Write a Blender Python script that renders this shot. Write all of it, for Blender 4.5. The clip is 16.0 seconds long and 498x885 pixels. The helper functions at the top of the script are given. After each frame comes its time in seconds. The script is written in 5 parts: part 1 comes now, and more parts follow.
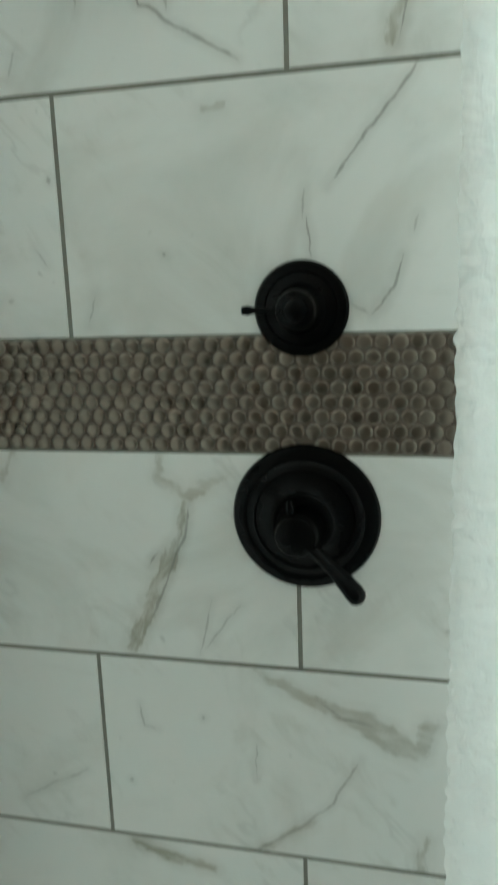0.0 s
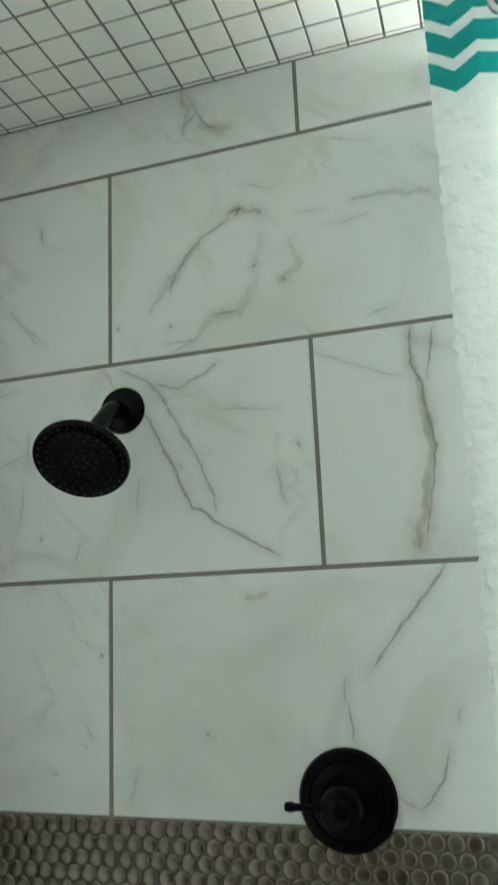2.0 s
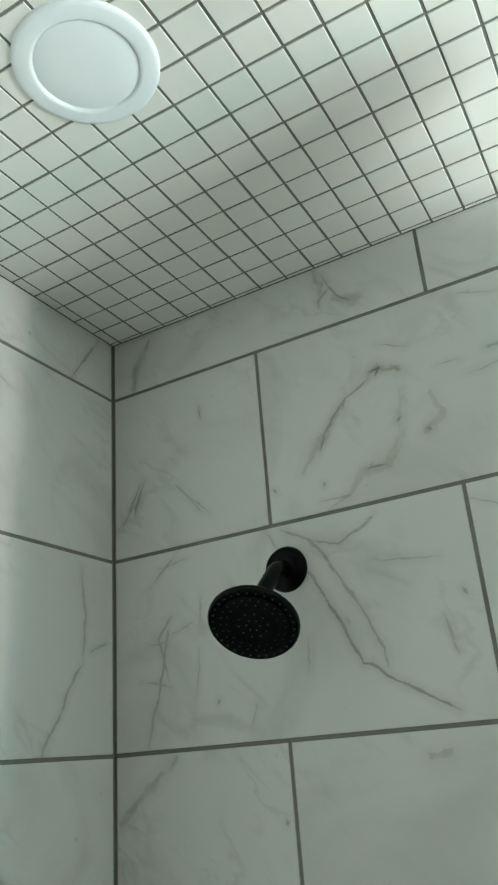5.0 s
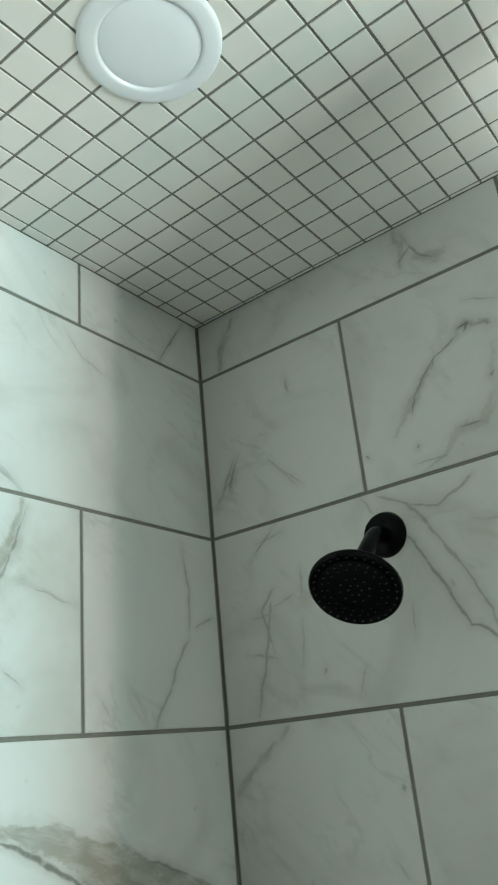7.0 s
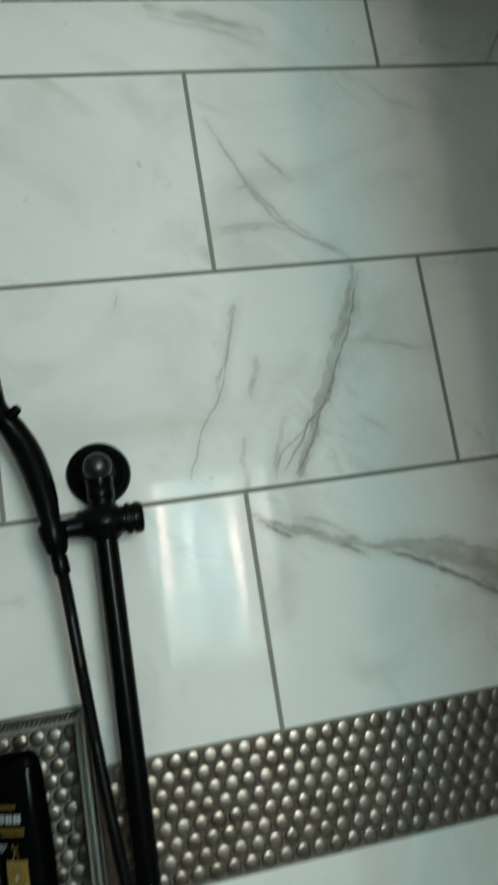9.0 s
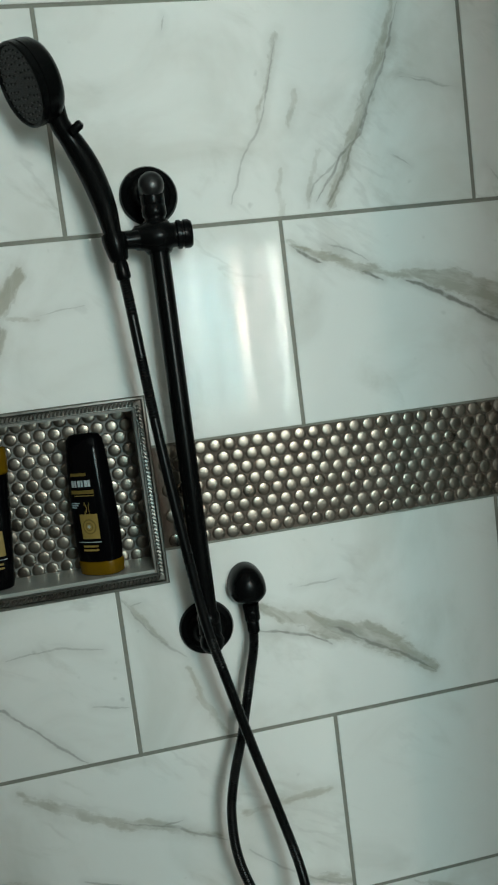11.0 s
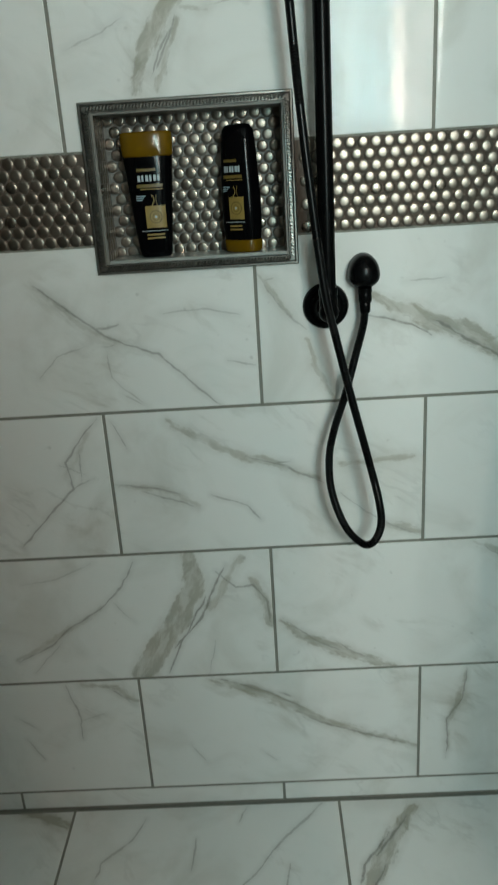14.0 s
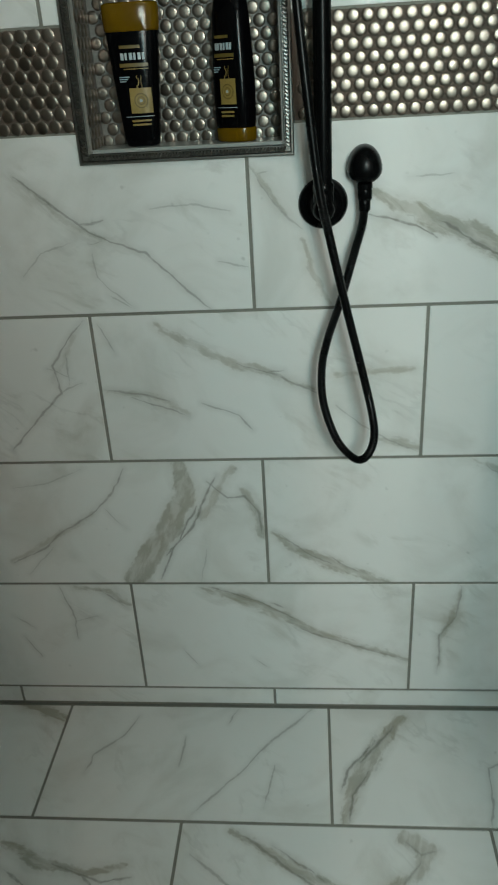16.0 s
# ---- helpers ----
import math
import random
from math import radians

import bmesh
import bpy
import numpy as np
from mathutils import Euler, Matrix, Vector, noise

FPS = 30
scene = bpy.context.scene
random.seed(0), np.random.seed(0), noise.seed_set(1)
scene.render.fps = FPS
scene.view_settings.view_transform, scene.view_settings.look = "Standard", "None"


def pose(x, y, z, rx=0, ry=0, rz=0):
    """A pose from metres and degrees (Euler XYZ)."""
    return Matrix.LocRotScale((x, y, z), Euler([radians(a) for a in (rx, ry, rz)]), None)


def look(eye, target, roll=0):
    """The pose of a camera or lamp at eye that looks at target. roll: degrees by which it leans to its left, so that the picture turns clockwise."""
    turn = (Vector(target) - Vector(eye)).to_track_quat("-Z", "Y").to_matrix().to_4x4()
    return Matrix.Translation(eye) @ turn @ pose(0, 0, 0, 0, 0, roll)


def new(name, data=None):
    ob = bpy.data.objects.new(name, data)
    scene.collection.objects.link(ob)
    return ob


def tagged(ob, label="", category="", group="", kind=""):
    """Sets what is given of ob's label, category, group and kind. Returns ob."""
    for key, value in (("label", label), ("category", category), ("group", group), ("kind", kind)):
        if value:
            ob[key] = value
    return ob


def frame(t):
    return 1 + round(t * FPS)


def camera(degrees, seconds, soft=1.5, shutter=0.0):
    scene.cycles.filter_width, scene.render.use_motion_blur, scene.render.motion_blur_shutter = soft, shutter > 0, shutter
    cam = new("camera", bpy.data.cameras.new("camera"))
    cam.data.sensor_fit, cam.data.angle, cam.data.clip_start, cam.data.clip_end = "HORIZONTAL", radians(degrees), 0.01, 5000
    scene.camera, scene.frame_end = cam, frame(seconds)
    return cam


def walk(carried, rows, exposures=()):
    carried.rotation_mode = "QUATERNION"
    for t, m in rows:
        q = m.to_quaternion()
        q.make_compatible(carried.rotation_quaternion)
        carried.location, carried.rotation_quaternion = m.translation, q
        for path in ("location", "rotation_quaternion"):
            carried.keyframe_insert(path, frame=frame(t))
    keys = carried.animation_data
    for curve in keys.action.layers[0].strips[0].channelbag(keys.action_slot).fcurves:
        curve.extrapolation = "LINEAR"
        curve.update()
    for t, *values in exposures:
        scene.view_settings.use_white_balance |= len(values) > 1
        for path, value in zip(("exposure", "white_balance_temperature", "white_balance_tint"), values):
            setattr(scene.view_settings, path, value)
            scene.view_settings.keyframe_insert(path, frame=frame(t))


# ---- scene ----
cam = camera(36.5, 16.0, soft=2.0, shutter=0.35)
PATH = [
    (0, (0.788, -0.961, 1.499), (0.335, 0.941, 1.08), -2.1),
    (0.5, (0.795, -0.953, 1.571), (0.33, 0.983, 1.387), -2.5),
    (1, (0.834, -0.935, 1.619), (0.263, 0.982, 1.606), -3.1),
    (1.5, (0.836, -0.958, 1.657), (0.243, 0.935, 1.914), -4.0),
    (2, (0.827, -0.975, 1.7), (0.252, 0.895, 2.117), -2.4),
    (2.5, (0.836, -0.978, 1.702), (0.279, 0.845, 2.305), -2.6),
    (3, (0.839, -0.981, 1.709), (0.236, 0.817, 2.343), -3.3),
    (3.5, (0.828, -0.999, 1.717), (0.184, 0.766, 2.403), -3.7),
    (4, (0.824, -1.018, 1.719), (0.11, 0.705, 2.441), -3.9),
    (4.5, (0.831, -1.022, 1.718), (0.041, 0.652, 2.476), -4.2),
    (5, (0.834, -1.03, 1.72), (-0.03, 0.599, 2.494), -4.6),
    (5.2, (0.836, -1.038, 1.725), (-0.061, 0.575, 2.497), -4.8),
    (7.5, (0.824, -0.999, 1.691), (-0.397, 0.388, 2.457), -6.7),
    (8, (0.902, -0.915, 1.719), (-0.623, 0.167, 2.431), -6.7),
    (8.5, (0.979, -0.823, 1.704), (-0.81, -0.159, 2.303), -7.7),
    (9, (1.0, -0.801, 1.641), (-0.935, -0.413, 1.963), -9.0),
    (9.5, (1.104, -0.844, 1.599), (-0.874, -0.549, 1.605), -8.7),
    (9.7, (1.138, -0.841, 1.594), (-0.843, -0.586, 1.503), -8.4),
    (11.8, (1.119, -0.949, 1.525), (-0.838, -0.62, 1.272), -6.5),
    (12, (1.125, -0.956, 1.533), (-0.837, -0.664, 1.276), -5.9),
    (12.5, (1.183, -0.921, 1.507), (-0.797, -0.857, 1.234), -3.5),
    (13, (1.262, -0.853, 1.482), (-0.701, -0.98, 1.119), -2.3),
    (13.5, (1.339, -0.872, 1.415), (-0.586, -0.983, 0.883), -4.2),
    (14, (1.385, -0.92, 1.39), (-0.493, -0.977, 0.705), -3.7),
    (14.5, (1.405, -0.948, 1.381), (-0.437, -0.97, 0.602), -2.3),
    (15, (1.423, -0.936, 1.368), (-0.393, -0.949, 0.531), -2.2),
    (15.5, (1.405, -0.9, 1.365), (-0.38, -0.931, 0.462), -3.0),
    (16, (1.332, -0.828, 1.363), (-0.446, -1.0, 0.465), -3.5),
]
EXPOSURES = [(0, 1.36), (1.5, 1.28), (2.0, 1.26), (2.6, 1.0), (3.5, 0.96), (5.2, 0.93), (7.5, 0.72), (8.0, 0.42), (8.5, -0.06), (9, -0.13), (10.5, 0.0), (12, 0.04), (13, -0.04), (14, 0.06), (15, 0.24), (15.5, 0.22), (16, 0.04)]
walk(cam, [(t, look(eye, target, roll)) for t, eye, target, roll in PATH], EXPOSURES)

# ---- light: one window in the far bathroom wall, behind a sheer ----
world = bpy.data.worlds.new("world")
scene.world = world
world.use_nodes = True
sky = world.node_tree.nodes.new("ShaderNodeTexSky")
sky.sky_type, sky.sun_disc, sky.sun_elevation, sky.sun_rotation = "NISHITA", False, radians(35), radians(200)
world.node_tree.links.new(sky.outputs[0], world.node_tree.nodes["Background"].inputs[0])
world.node_tree.nodes["Background"].inputs[1].default_value = 0.1

WIN_X, WIN_Y0, WIN_Y1, WIN_Z0, WIN_Z1 = 2.45, -0.69, 0.02, 1.2, 2.12
lamp = bpy.data.lights.new("window_daylight", "AREA")
lamp.shape, lamp.size, lamp.size_y = "RECTANGLE", WIN_Y1 - WIN_Y0 - 0.06, WIN_Z1 - WIN_Z0 - 0.06
lamp.energy, lamp.color = 174, (1.0, 0.875, 0.785)
daylight = new("window_daylight", lamp)
daylight.matrix_world = look((WIN_X + 0.06, (WIN_Y0 + WIN_Y1) / 2, (WIN_Z0 + WIN_Z1) / 2), (0, (WIN_Y0 + WIN_Y1) / 2, (WIN_Z0 + WIN_Z1) / 2))


# ---- materials ----
def nodes_of(name):
    m = bpy.data.materials.new(name)
    m.use_nodes = True
    n = m.node_tree.nodes
    return m, n, m.node_tree.links, n["Principled BSDF"]


def put(n, links, kind, ins=(), **props):
    """A node with its properties, and its inputs fed by sockets or values."""
    node = n.new("ShaderNode" + kind)
    for key, value in props.items():
        setattr_safe(node, key, value)
    for slot, value in dict(ins).items():
        if isinstance(value, bpy.types.NodeSocket):
            links.new(value, node.inputs[slot])
        else:
            node.inputs[slot].default_value = value
    return node


def setattr_safe(node, key, value):
    if key == "op":
        node.operation = value
    elif key == "clamp":
        node.use_clamp = value
    elif key == "mode":
        node.data_type = value
    elif key == "blend":
        node.blend_type = value
    elif key == "interp":
        node.interpolation_type = value


def math_node(n, links, op, a, b=0.0, clamp=False):
    return put(n, links, "Math", {0: a, 1: b}, op=op, clamp=clamp).outputs[0]


def mix_colour(n, links, fac, a, b):
    node = put(n, links, "Mix", {0: fac, 6: a, 7: b}, mode="RGBA")
    return node.outputs[2]


def simple(name, colour, rough=0.5, metal=0.0, grain=0.05, scale=40.0, bump=0.0, coat=0.0, dist=0.0006, spec=0.5):
    """A surface with a faint mottling, a wear in its gloss and a fine relief."""
    m, n, links, bsdf = nodes_of(name)
    place = put(n, links, "TexCoord").outputs["Object"]
    noise_a = put(n, links, "TexNoise", {"Vector": place, "Scale": scale, "Detail": 5.0}).outputs[0]
    noise_b = put(n, links, "TexNoise", {"Vector": place, "Scale": scale / 7, "Detail": 3.0}).outputs[0]
    both = math_node(n, links, "ADD", math_node(n, links, "MULTIPLY", noise_a, 0.5), math_node(n, links, "MULTIPLY", noise_b, 0.5))
    low = tuple(c * (1 - 2 * grain) for c in colour)
    high = tuple(min(1, c * (1 + 2 * grain)) for c in colour)
    links.new(mix_colour(n, links, both, (*low, 1), (*high, 1)), bsdf.inputs["Base Color"])
    links.new(math_node(n, links, "ADD", rough * 0.8, math_node(n, links, "MULTIPLY", noise_b, rough * 0.4)), bsdf.inputs["Roughness"])
    bsdf.inputs["Metallic"].default_value = metal
    bsdf.inputs["Coat Weight"].default_value = coat
    bsdf.inputs["Specular IOR Level"].default_value = spec
    if bump:
        b = put(n, links, "Bump", {"Height": noise_a, "Strength": bump, "Distance": dist})
        links.new(b.outputs[0], bsdf.inputs["Normal"])
    return m


def amber_material():
    """Clear amber plastic: light passes into it and out of its rims."""
    m, n, links, bsdf = nodes_of("amber_gold_plastic")
    place = put(n, links, "TexCoord").outputs["Object"]
    cloud = put(n, links, "TexNoise", {"Vector": place, "Scale": 24.0, "Detail": 3.0}).outputs[0]
    tone = mix_colour(n, links, cloud, (0.15, 0.075, 0.002, 1), (0.26, 0.14, 0.004, 1))
    links.new(tone, bsdf.inputs["Base Color"])
    bsdf.inputs["Roughness"].default_value = 0.16
    through_light = put(n, links, "BsdfTranslucent", {0: tone})
    both = put(n, links, "MixShader", {0: 0.35, 1: bsdf.outputs[0], 2: through_light.outputs[0]})
    links.new(both.outputs[0], n["Material Output"].inputs[0])
    return m


BLACK = simple("matt_black_metal", (0.0025, 0.0027, 0.0028), rough=0.25, grain=0.2, scale=60, spec=0.09)
SATIN = simple("satin_black_metal", (0.006, 0.006, 0.0065), rough=0.34, grain=0.2, scale=60, spec=0.5)
NOZZLE = simple("black_rubber", (0.014, 0.014, 0.015), rough=0.45, grain=0.2, spec=0.45)
HOSE = simple("black_hose", (0.0025, 0.0027, 0.0028), rough=0.28, grain=0.2, scale=120, spec=0.2)
GROUT = simple("grey_grout", (0.225, 0.22, 0.19), rough=0.9, grain=0.18, scale=160, bump=0.5)
CEIL_GROUT = simple("dark_ceiling_grout", (0.2, 0.19, 0.168), rough=0.9, grain=0.2, scale=160, bump=0.5)
BAND_GROUT = simple("brown_grout", (0.105, 0.078, 0.06), rough=0.8, grain=0.25, scale=220, bump=0.5)
NICHE_GROUT = simple("grey_brown_grout", (0.18, 0.168, 0.15), rough=0.5, grain=0.2, scale=220, bump=0.5)
CEIL_TILE = simple("white_mosaic", (0.84, 0.815, 0.775), rough=0.3, grain=0.03, scale=14, bump=0.05)
PLASTIC = simple("white_plastic", (0.87, 0.89, 0.93), rough=0.35, grain=0.01, scale=8)
PAINT = simple("pale_wall_paint", (0.27, 0.275, 0.26), rough=0.7, grain=0.03, scale=30, bump=0.1)
TAUPE = simple("warm_taupe_paint", (0.17, 0.135, 0.105), rough=0.7, grain=0.03, scale=30, bump=0.1)
WHITE_PAINT = simple("white_ceiling_paint", (0.8, 0.8, 0.78), rough=0.7, grain=0.02, scale=30, bump=0.1)
SILL = simple("niche_ledge_stone", (0.32, 0.33, 0.31), rough=0.25, grain=0.12, scale=30)
TRIM = simple("aged_pewter", (0.2, 0.19, 0.172), rough=0.36, metal=1.0, grain=0.25, scale=90, bump=0.3)
CHROME = simple("brushed_steel", (0.55, 0.56, 0.57), rough=0.22, metal=1.0, grain=0.05, scale=60)
GOLD = amber_material()
BOTTLE = simple("glossy_black_plastic", (0.002, 0.002, 0.0025), rough=0.14, grain=0.1, spec=0.12)
GOLD_PRINT = simple("gold_print", (0.27, 0.185, 0.05), rough=0.35, grain=0.2, scale=160)
WHITE_PRINT = simple("silver_print", (0.4, 0.46, 0.48), rough=0.45, grain=0.1, scale=90)
BLUE_PRINT = simple("pale_blue_print", (0.35, 0.47, 0.52), rough=0.5, grain=0.05)
DARK_GOLD = simple("dark_gold_print", (0.14, 0.095, 0.02), rough=0.4, grain=0.2, scale=160)


def penny_material():
    m, n, links, bsdf = nodes_of("bronze_steel_penny")
    rnd = put(n, links, "ObjectInfo").outputs["Random"]
    isl = put(n, links, "NewGeometry").outputs["Random Per Island"]
    r = math_node(n, links, "FRACT", math_node(n, links, "ADD", rnd, isl))
    pos = put(n, links, "NewGeometry").outputs["Position"]
    grain = put(n, links, "TexNoise", {"Vector": pos, "Scale": 300.0, "Detail": 3.0}).outputs[0]
    tone = math_node(n, links, "ADD", math_node(n, links, "MULTIPLY", r, 0.6), math_node(n, links, "MULTIPLY", grain, 0.4))
    links.new(mix_colour(n, links, tone, (0.18, 0.148, 0.12, 1), (0.26, 0.222, 0.188, 1)), bsdf.inputs["Base Color"])
    links.new(math_node(n, links, "ADD", 0.27, math_node(n, links, "MULTIPLY", r, 0.1)), bsdf.inputs["Roughness"])
    bsdf.inputs["Metallic"].default_value = 1.0
    return m


PENNY = penny_material()

# markings of the marble-look tiles, at their places on a wall (run, height) in metres:
# vein: half width in mm, strength; wash: strength, with a half width in mm at each place
VEINS = {"A": [], "B": [], "F": []}
WASHES = {"A": [], "B": [], "F": []}


def vein(wall, half, strength, *places):
    VEINS[wall].append((half / 1000, strength, places))


def wash(wall, strength, *places):
    WASHES[wall].append((strength, [(u, v, w / 1000) for u, v, w in places]))


vein("A", 1.3, 0.65, (0.365, 1.978), (0.392, 1.935), (0.425, 1.867), (0.441, 1.834), (0.456, 1.831), (0.472, 1.814), (0.508, 1.793), (0.565, 1.757))
vein("A", 1.3, 0.50, (0.331, 2.048), (0.378, 2.024), (0.408, 1.981), (0.422, 1.955), (0.453, 1.897), (0.475, 1.850), (0.476, 1.825))
vein("A", 1.3, 0.50, (0.378, 2.024), (0.424, 2.006), (0.464, 2.025), (0.485, 2.040))
vein("A", 1.1, 0.35, (0.472, 1.975), (0.574, 1.959))
vein("A", 1.0, 0.35, (0.564, 1.883), (0.574, 1.829))
vein("A", 1.3, 0.50, (0.594, 1.913), (0.598, 1.905))
vein("A", 1.3, 0.50, (0.111, 1.928), (0.107, 1.903), (0.086, 1.812), (0.065, 1.754))
vein("A", 1.2, 0.35, (0.068, 1.907), (0.111, 1.906))
vein("A", 1.2, 0.35, (0.111, 1.916), (0.168, 1.933))
vein("A", 1.2, 0.35, (0.176, 1.972), (0.175, 1.914))
vein("A", 1.2, 0.35, (0.171, 1.889), (0.161, 1.818))
vein("A", 1.1, 0.35, (0.269, 1.802), (0.257, 1.764))
vein("A", 1.2, 0.35, (0.054, 1.849), (0.115, 1.834))
vein("A", 1.1, 0.35, (0.359, 1.880), (0.356, 1.831))
vein("A", 1.3, 0.50, (0.078, 1.999), (0.137, 2.051))
vein("A", 1.2, 0.35, (0.303, 2.052), (0.327, 2.016))
vein("A", 1.3, 0.50, (0.063, 2.196), (0.016, 2.108))
vein("A", 1.3, 0.50, (0.069, 2.197), (0.043, 2.128))
vein("A", 1.0, 0.35, (0.147, 2.157), (0.201, 2.104))
vein("A", 1.3, 0.50, (0.120, 1.948), (0.091, 1.915), (0.110, 1.842))
vein("B", 1.3, 0.50, (0.547, 2.190), (0.519, 2.141), (0.479, 2.109), (0.414, 2.064))
vein("B", 1.0, 0.35, (0.600, 2.123), (0.479, 2.113))
vein("B", 1.3, 0.50, (0.085, 2.032), (0.074, 1.956), (0.078, 1.882))
vein("B", 1.3, 0.50, (0.078, 1.882), (0.109, 1.837), (0.166, 1.744))
vein("B", 1.3, 0.50, (0.059, 1.901), (0.016, 1.920))
vein("B", 1.3, 0.65, (0.045, 2.486), (0.121, 2.373))
vein("B", 0.8, 0.35, (0.276, 1.797), (0.253, 1.759))
vein("B", 1.3, 0.50, (0.591, 2.296), (0.544, 2.188), (0.488, 2.118))
vein("B", 1.2, 0.35, (0.601, 2.113), (0.488, 2.127), (0.403, 2.059))
vein("B", 1.3, 0.50, (0.517, 2.238), (0.475, 2.191))
vein("A", 1.3, 0.50, (0.202, 1.810), (0.197, 1.803))
vein("A", 1.3, 0.50, (0.189, 2.310), (0.197, 2.278))
wash("B", 1.00, (0.721, 1.156, 8.6), (0.659, 1.124, 16.0), (0.597, 1.101, 18.1), (0.534, 1.078, 21.1), (0.468, 1.024, 14.0), (0.445, 1.002, 11.0))
vein("B", 1.3, 0.75, (0.728, 1.123), (0.648, 1.101), (0.611, 1.077))
vein("B", 1.3, 0.75, (0.613, 1.107), (0.565, 1.080), (0.501, 1.041), (0.443, 1.002))
vein("B", 0.9, 0.40, (0.666, 1.178), (0.582, 1.180))
vein("B", 0.9, 0.40, (0.929, 1.209), (0.902, 1.165), (0.873, 1.130), (0.843, 1.103))
vein("B", 0.9, 0.40, (0.920, 1.194), (0.895, 1.198))
wash("B", 0.60, (0.925, 1.204, 3.8), (0.901, 1.170, 6.0), (0.873, 1.130, 3.8))
wash("B", 0.70, (0.843, 1.083, 4.2), (0.824, 1.020, 6.0), (0.798, 0.967, 5.5))
vein("B", 1.1, 0.60, (1.338, 1.210), (1.294, 1.174), (1.254, 1.138), (1.236, 1.122), (1.189, 1.095), (1.124, 1.071), (1.077, 1.027), (1.013, 0.965))
vein("B", 1.1, 0.60, (1.236, 1.122), (1.189, 1.130))
vein("B", 0.8, 0.40, (1.236, 1.092), (1.189, 1.092))
vein("B", 0.8, 0.40, (1.105, 1.146), (1.034, 1.149), (0.964, 1.137))
vein("B", 0.8, 0.40, (1.217, 1.081), (1.214, 1.028), (1.152, 0.971))
vein("B", 0.8, 0.40, (1.351, 1.035), (1.312, 1.075), (1.246, 1.097))
vein("B", 0.8, 0.40, (0.991, 1.049), (0.939, 1.041))
vein("B", 0.8, 0.40, (1.197, 0.998), (1.153, 0.969))
wash("B", 0.50, (1.339, 1.205, 3.0), (1.294, 1.172, 5.0), (1.242, 1.122, 6.3), (1.194, 1.096, 4.0))
vein("B", 1.2, 0.60, (1.442, 0.679), (1.384, 0.741), (1.320, 0.806), (1.328, 0.860), (1.292, 0.911), (1.253, 0.949))
vein("B", 0.9, 0.45, (1.320, 0.806), (1.277, 0.828))
vein("B", 0.9, 0.45, (1.295, 0.888), (1.301, 0.823))
vein("B", 0.9, 0.45, (1.227, 0.942), (1.202, 0.883))
vein("B", 0.9, 0.45, (1.340, 0.855), (1.293, 0.835))
wash("B", 0.40, (1.333, 0.831, 9.3), (1.310, 0.865, 7.8), (1.274, 0.921, 5.5))
wash("B", 0.80, (1.119, 0.936, 5.5), (1.057, 0.897, 11.5), (0.983, 0.859, 11.5), (0.906, 0.834, 9.6), (0.828, 0.800, 4.6))
vein("B", 1.1, 0.55, (0.972, 0.855), (0.895, 0.833), (0.817, 0.793))
vein("B", 1.1, 0.55, (1.234, 0.811), (1.145, 0.797), (1.107, 0.783))
vein("B", 1.1, 0.55, (1.180, 0.793), (1.070, 0.750))
vein("B", 1.1, 0.55, (1.045, 0.780), (0.978, 0.752), (0.946, 0.719))
vein("B", 1.1, 0.55, (0.917, 0.840), (0.883, 0.840))
wash("B", 0.50, (1.224, 0.806, 4.6), (1.145, 0.797, 6.9), (1.070, 0.756, 4.8))
wash("B", 0.70, (0.783, 0.828, 6.9), (0.683, 0.835, 8.8), (0.639, 0.842, 4.6))
wash("B", 0.80, (0.703, 0.694, 7.5), (0.656, 0.683, 11.3), (0.624, 0.673, 7.5))
vein("B", 0.9, 0.40, (0.784, 0.767), (0.738, 0.727), (0.691, 0.697), (0.623, 0.663))
vein("B", 1.2, 0.60, (1.496, 0.404), (1.412, 0.445), (1.375, 0.480), (1.299, 0.527), (1.249, 0.581), (1.218, 0.634))
vein("B", 0.8, 0.35, (1.392, 0.451), (1.464, 0.371))
vein("B", 0.8, 0.35, (1.273, 0.540), (1.231, 0.488))
vein("B", 0.8, 0.35, (1.061, 0.435), (1.081, 0.351))
vein("B", 0.8, 0.35, (1.459, 0.592), (1.385, 0.602), (1.307, 0.636))
wash("B", 0.50, (1.496, 0.407, 5.7), (1.382, 0.473, 8.5), (1.299, 0.527, 6.8))
wash("B", 1.00, (1.104, 0.642, 17.6), (1.093, 0.573, 24.3), (1.137, 0.490, 27.0), (1.189, 0.418, 29.9), (1.229, 0.351, 25.3))
vein("B", 1.3, 0.75, (1.029, 0.618), (1.065, 0.544), (1.088, 0.488), (1.129, 0.445), (1.168, 0.356))
vein("B", 1.3, 0.75, (1.074, 0.544), (1.122, 0.453), (1.151, 0.417))
vein("B", 1.1, 0.60, (1.048, 0.605), (1.009, 0.562), (0.972, 0.567), (0.944, 0.523), (0.940, 0.473))
wash("B", 0.80, (0.972, 0.574, 11.7), (0.950, 0.524, 11.7), (0.938, 0.465, 8.1))
wash("B", 0.70, (0.995, 0.636, 7.5), (1.032, 0.570, 10.4), (1.067, 0.515, 10.8))
wash("B", 1.00, (0.921, 0.479, 5.4), (0.873, 0.435, 12.6), (0.799, 0.396, 14.0), (0.723, 0.364, 11.6), (0.671, 0.346, 5.8))
vein("B", 1.0, 0.50, (0.915, 0.482), (0.836, 0.416), (0.786, 0.390))
vein("B", 1.0, 0.50, (0.811, 0.422), (0.735, 0.372))
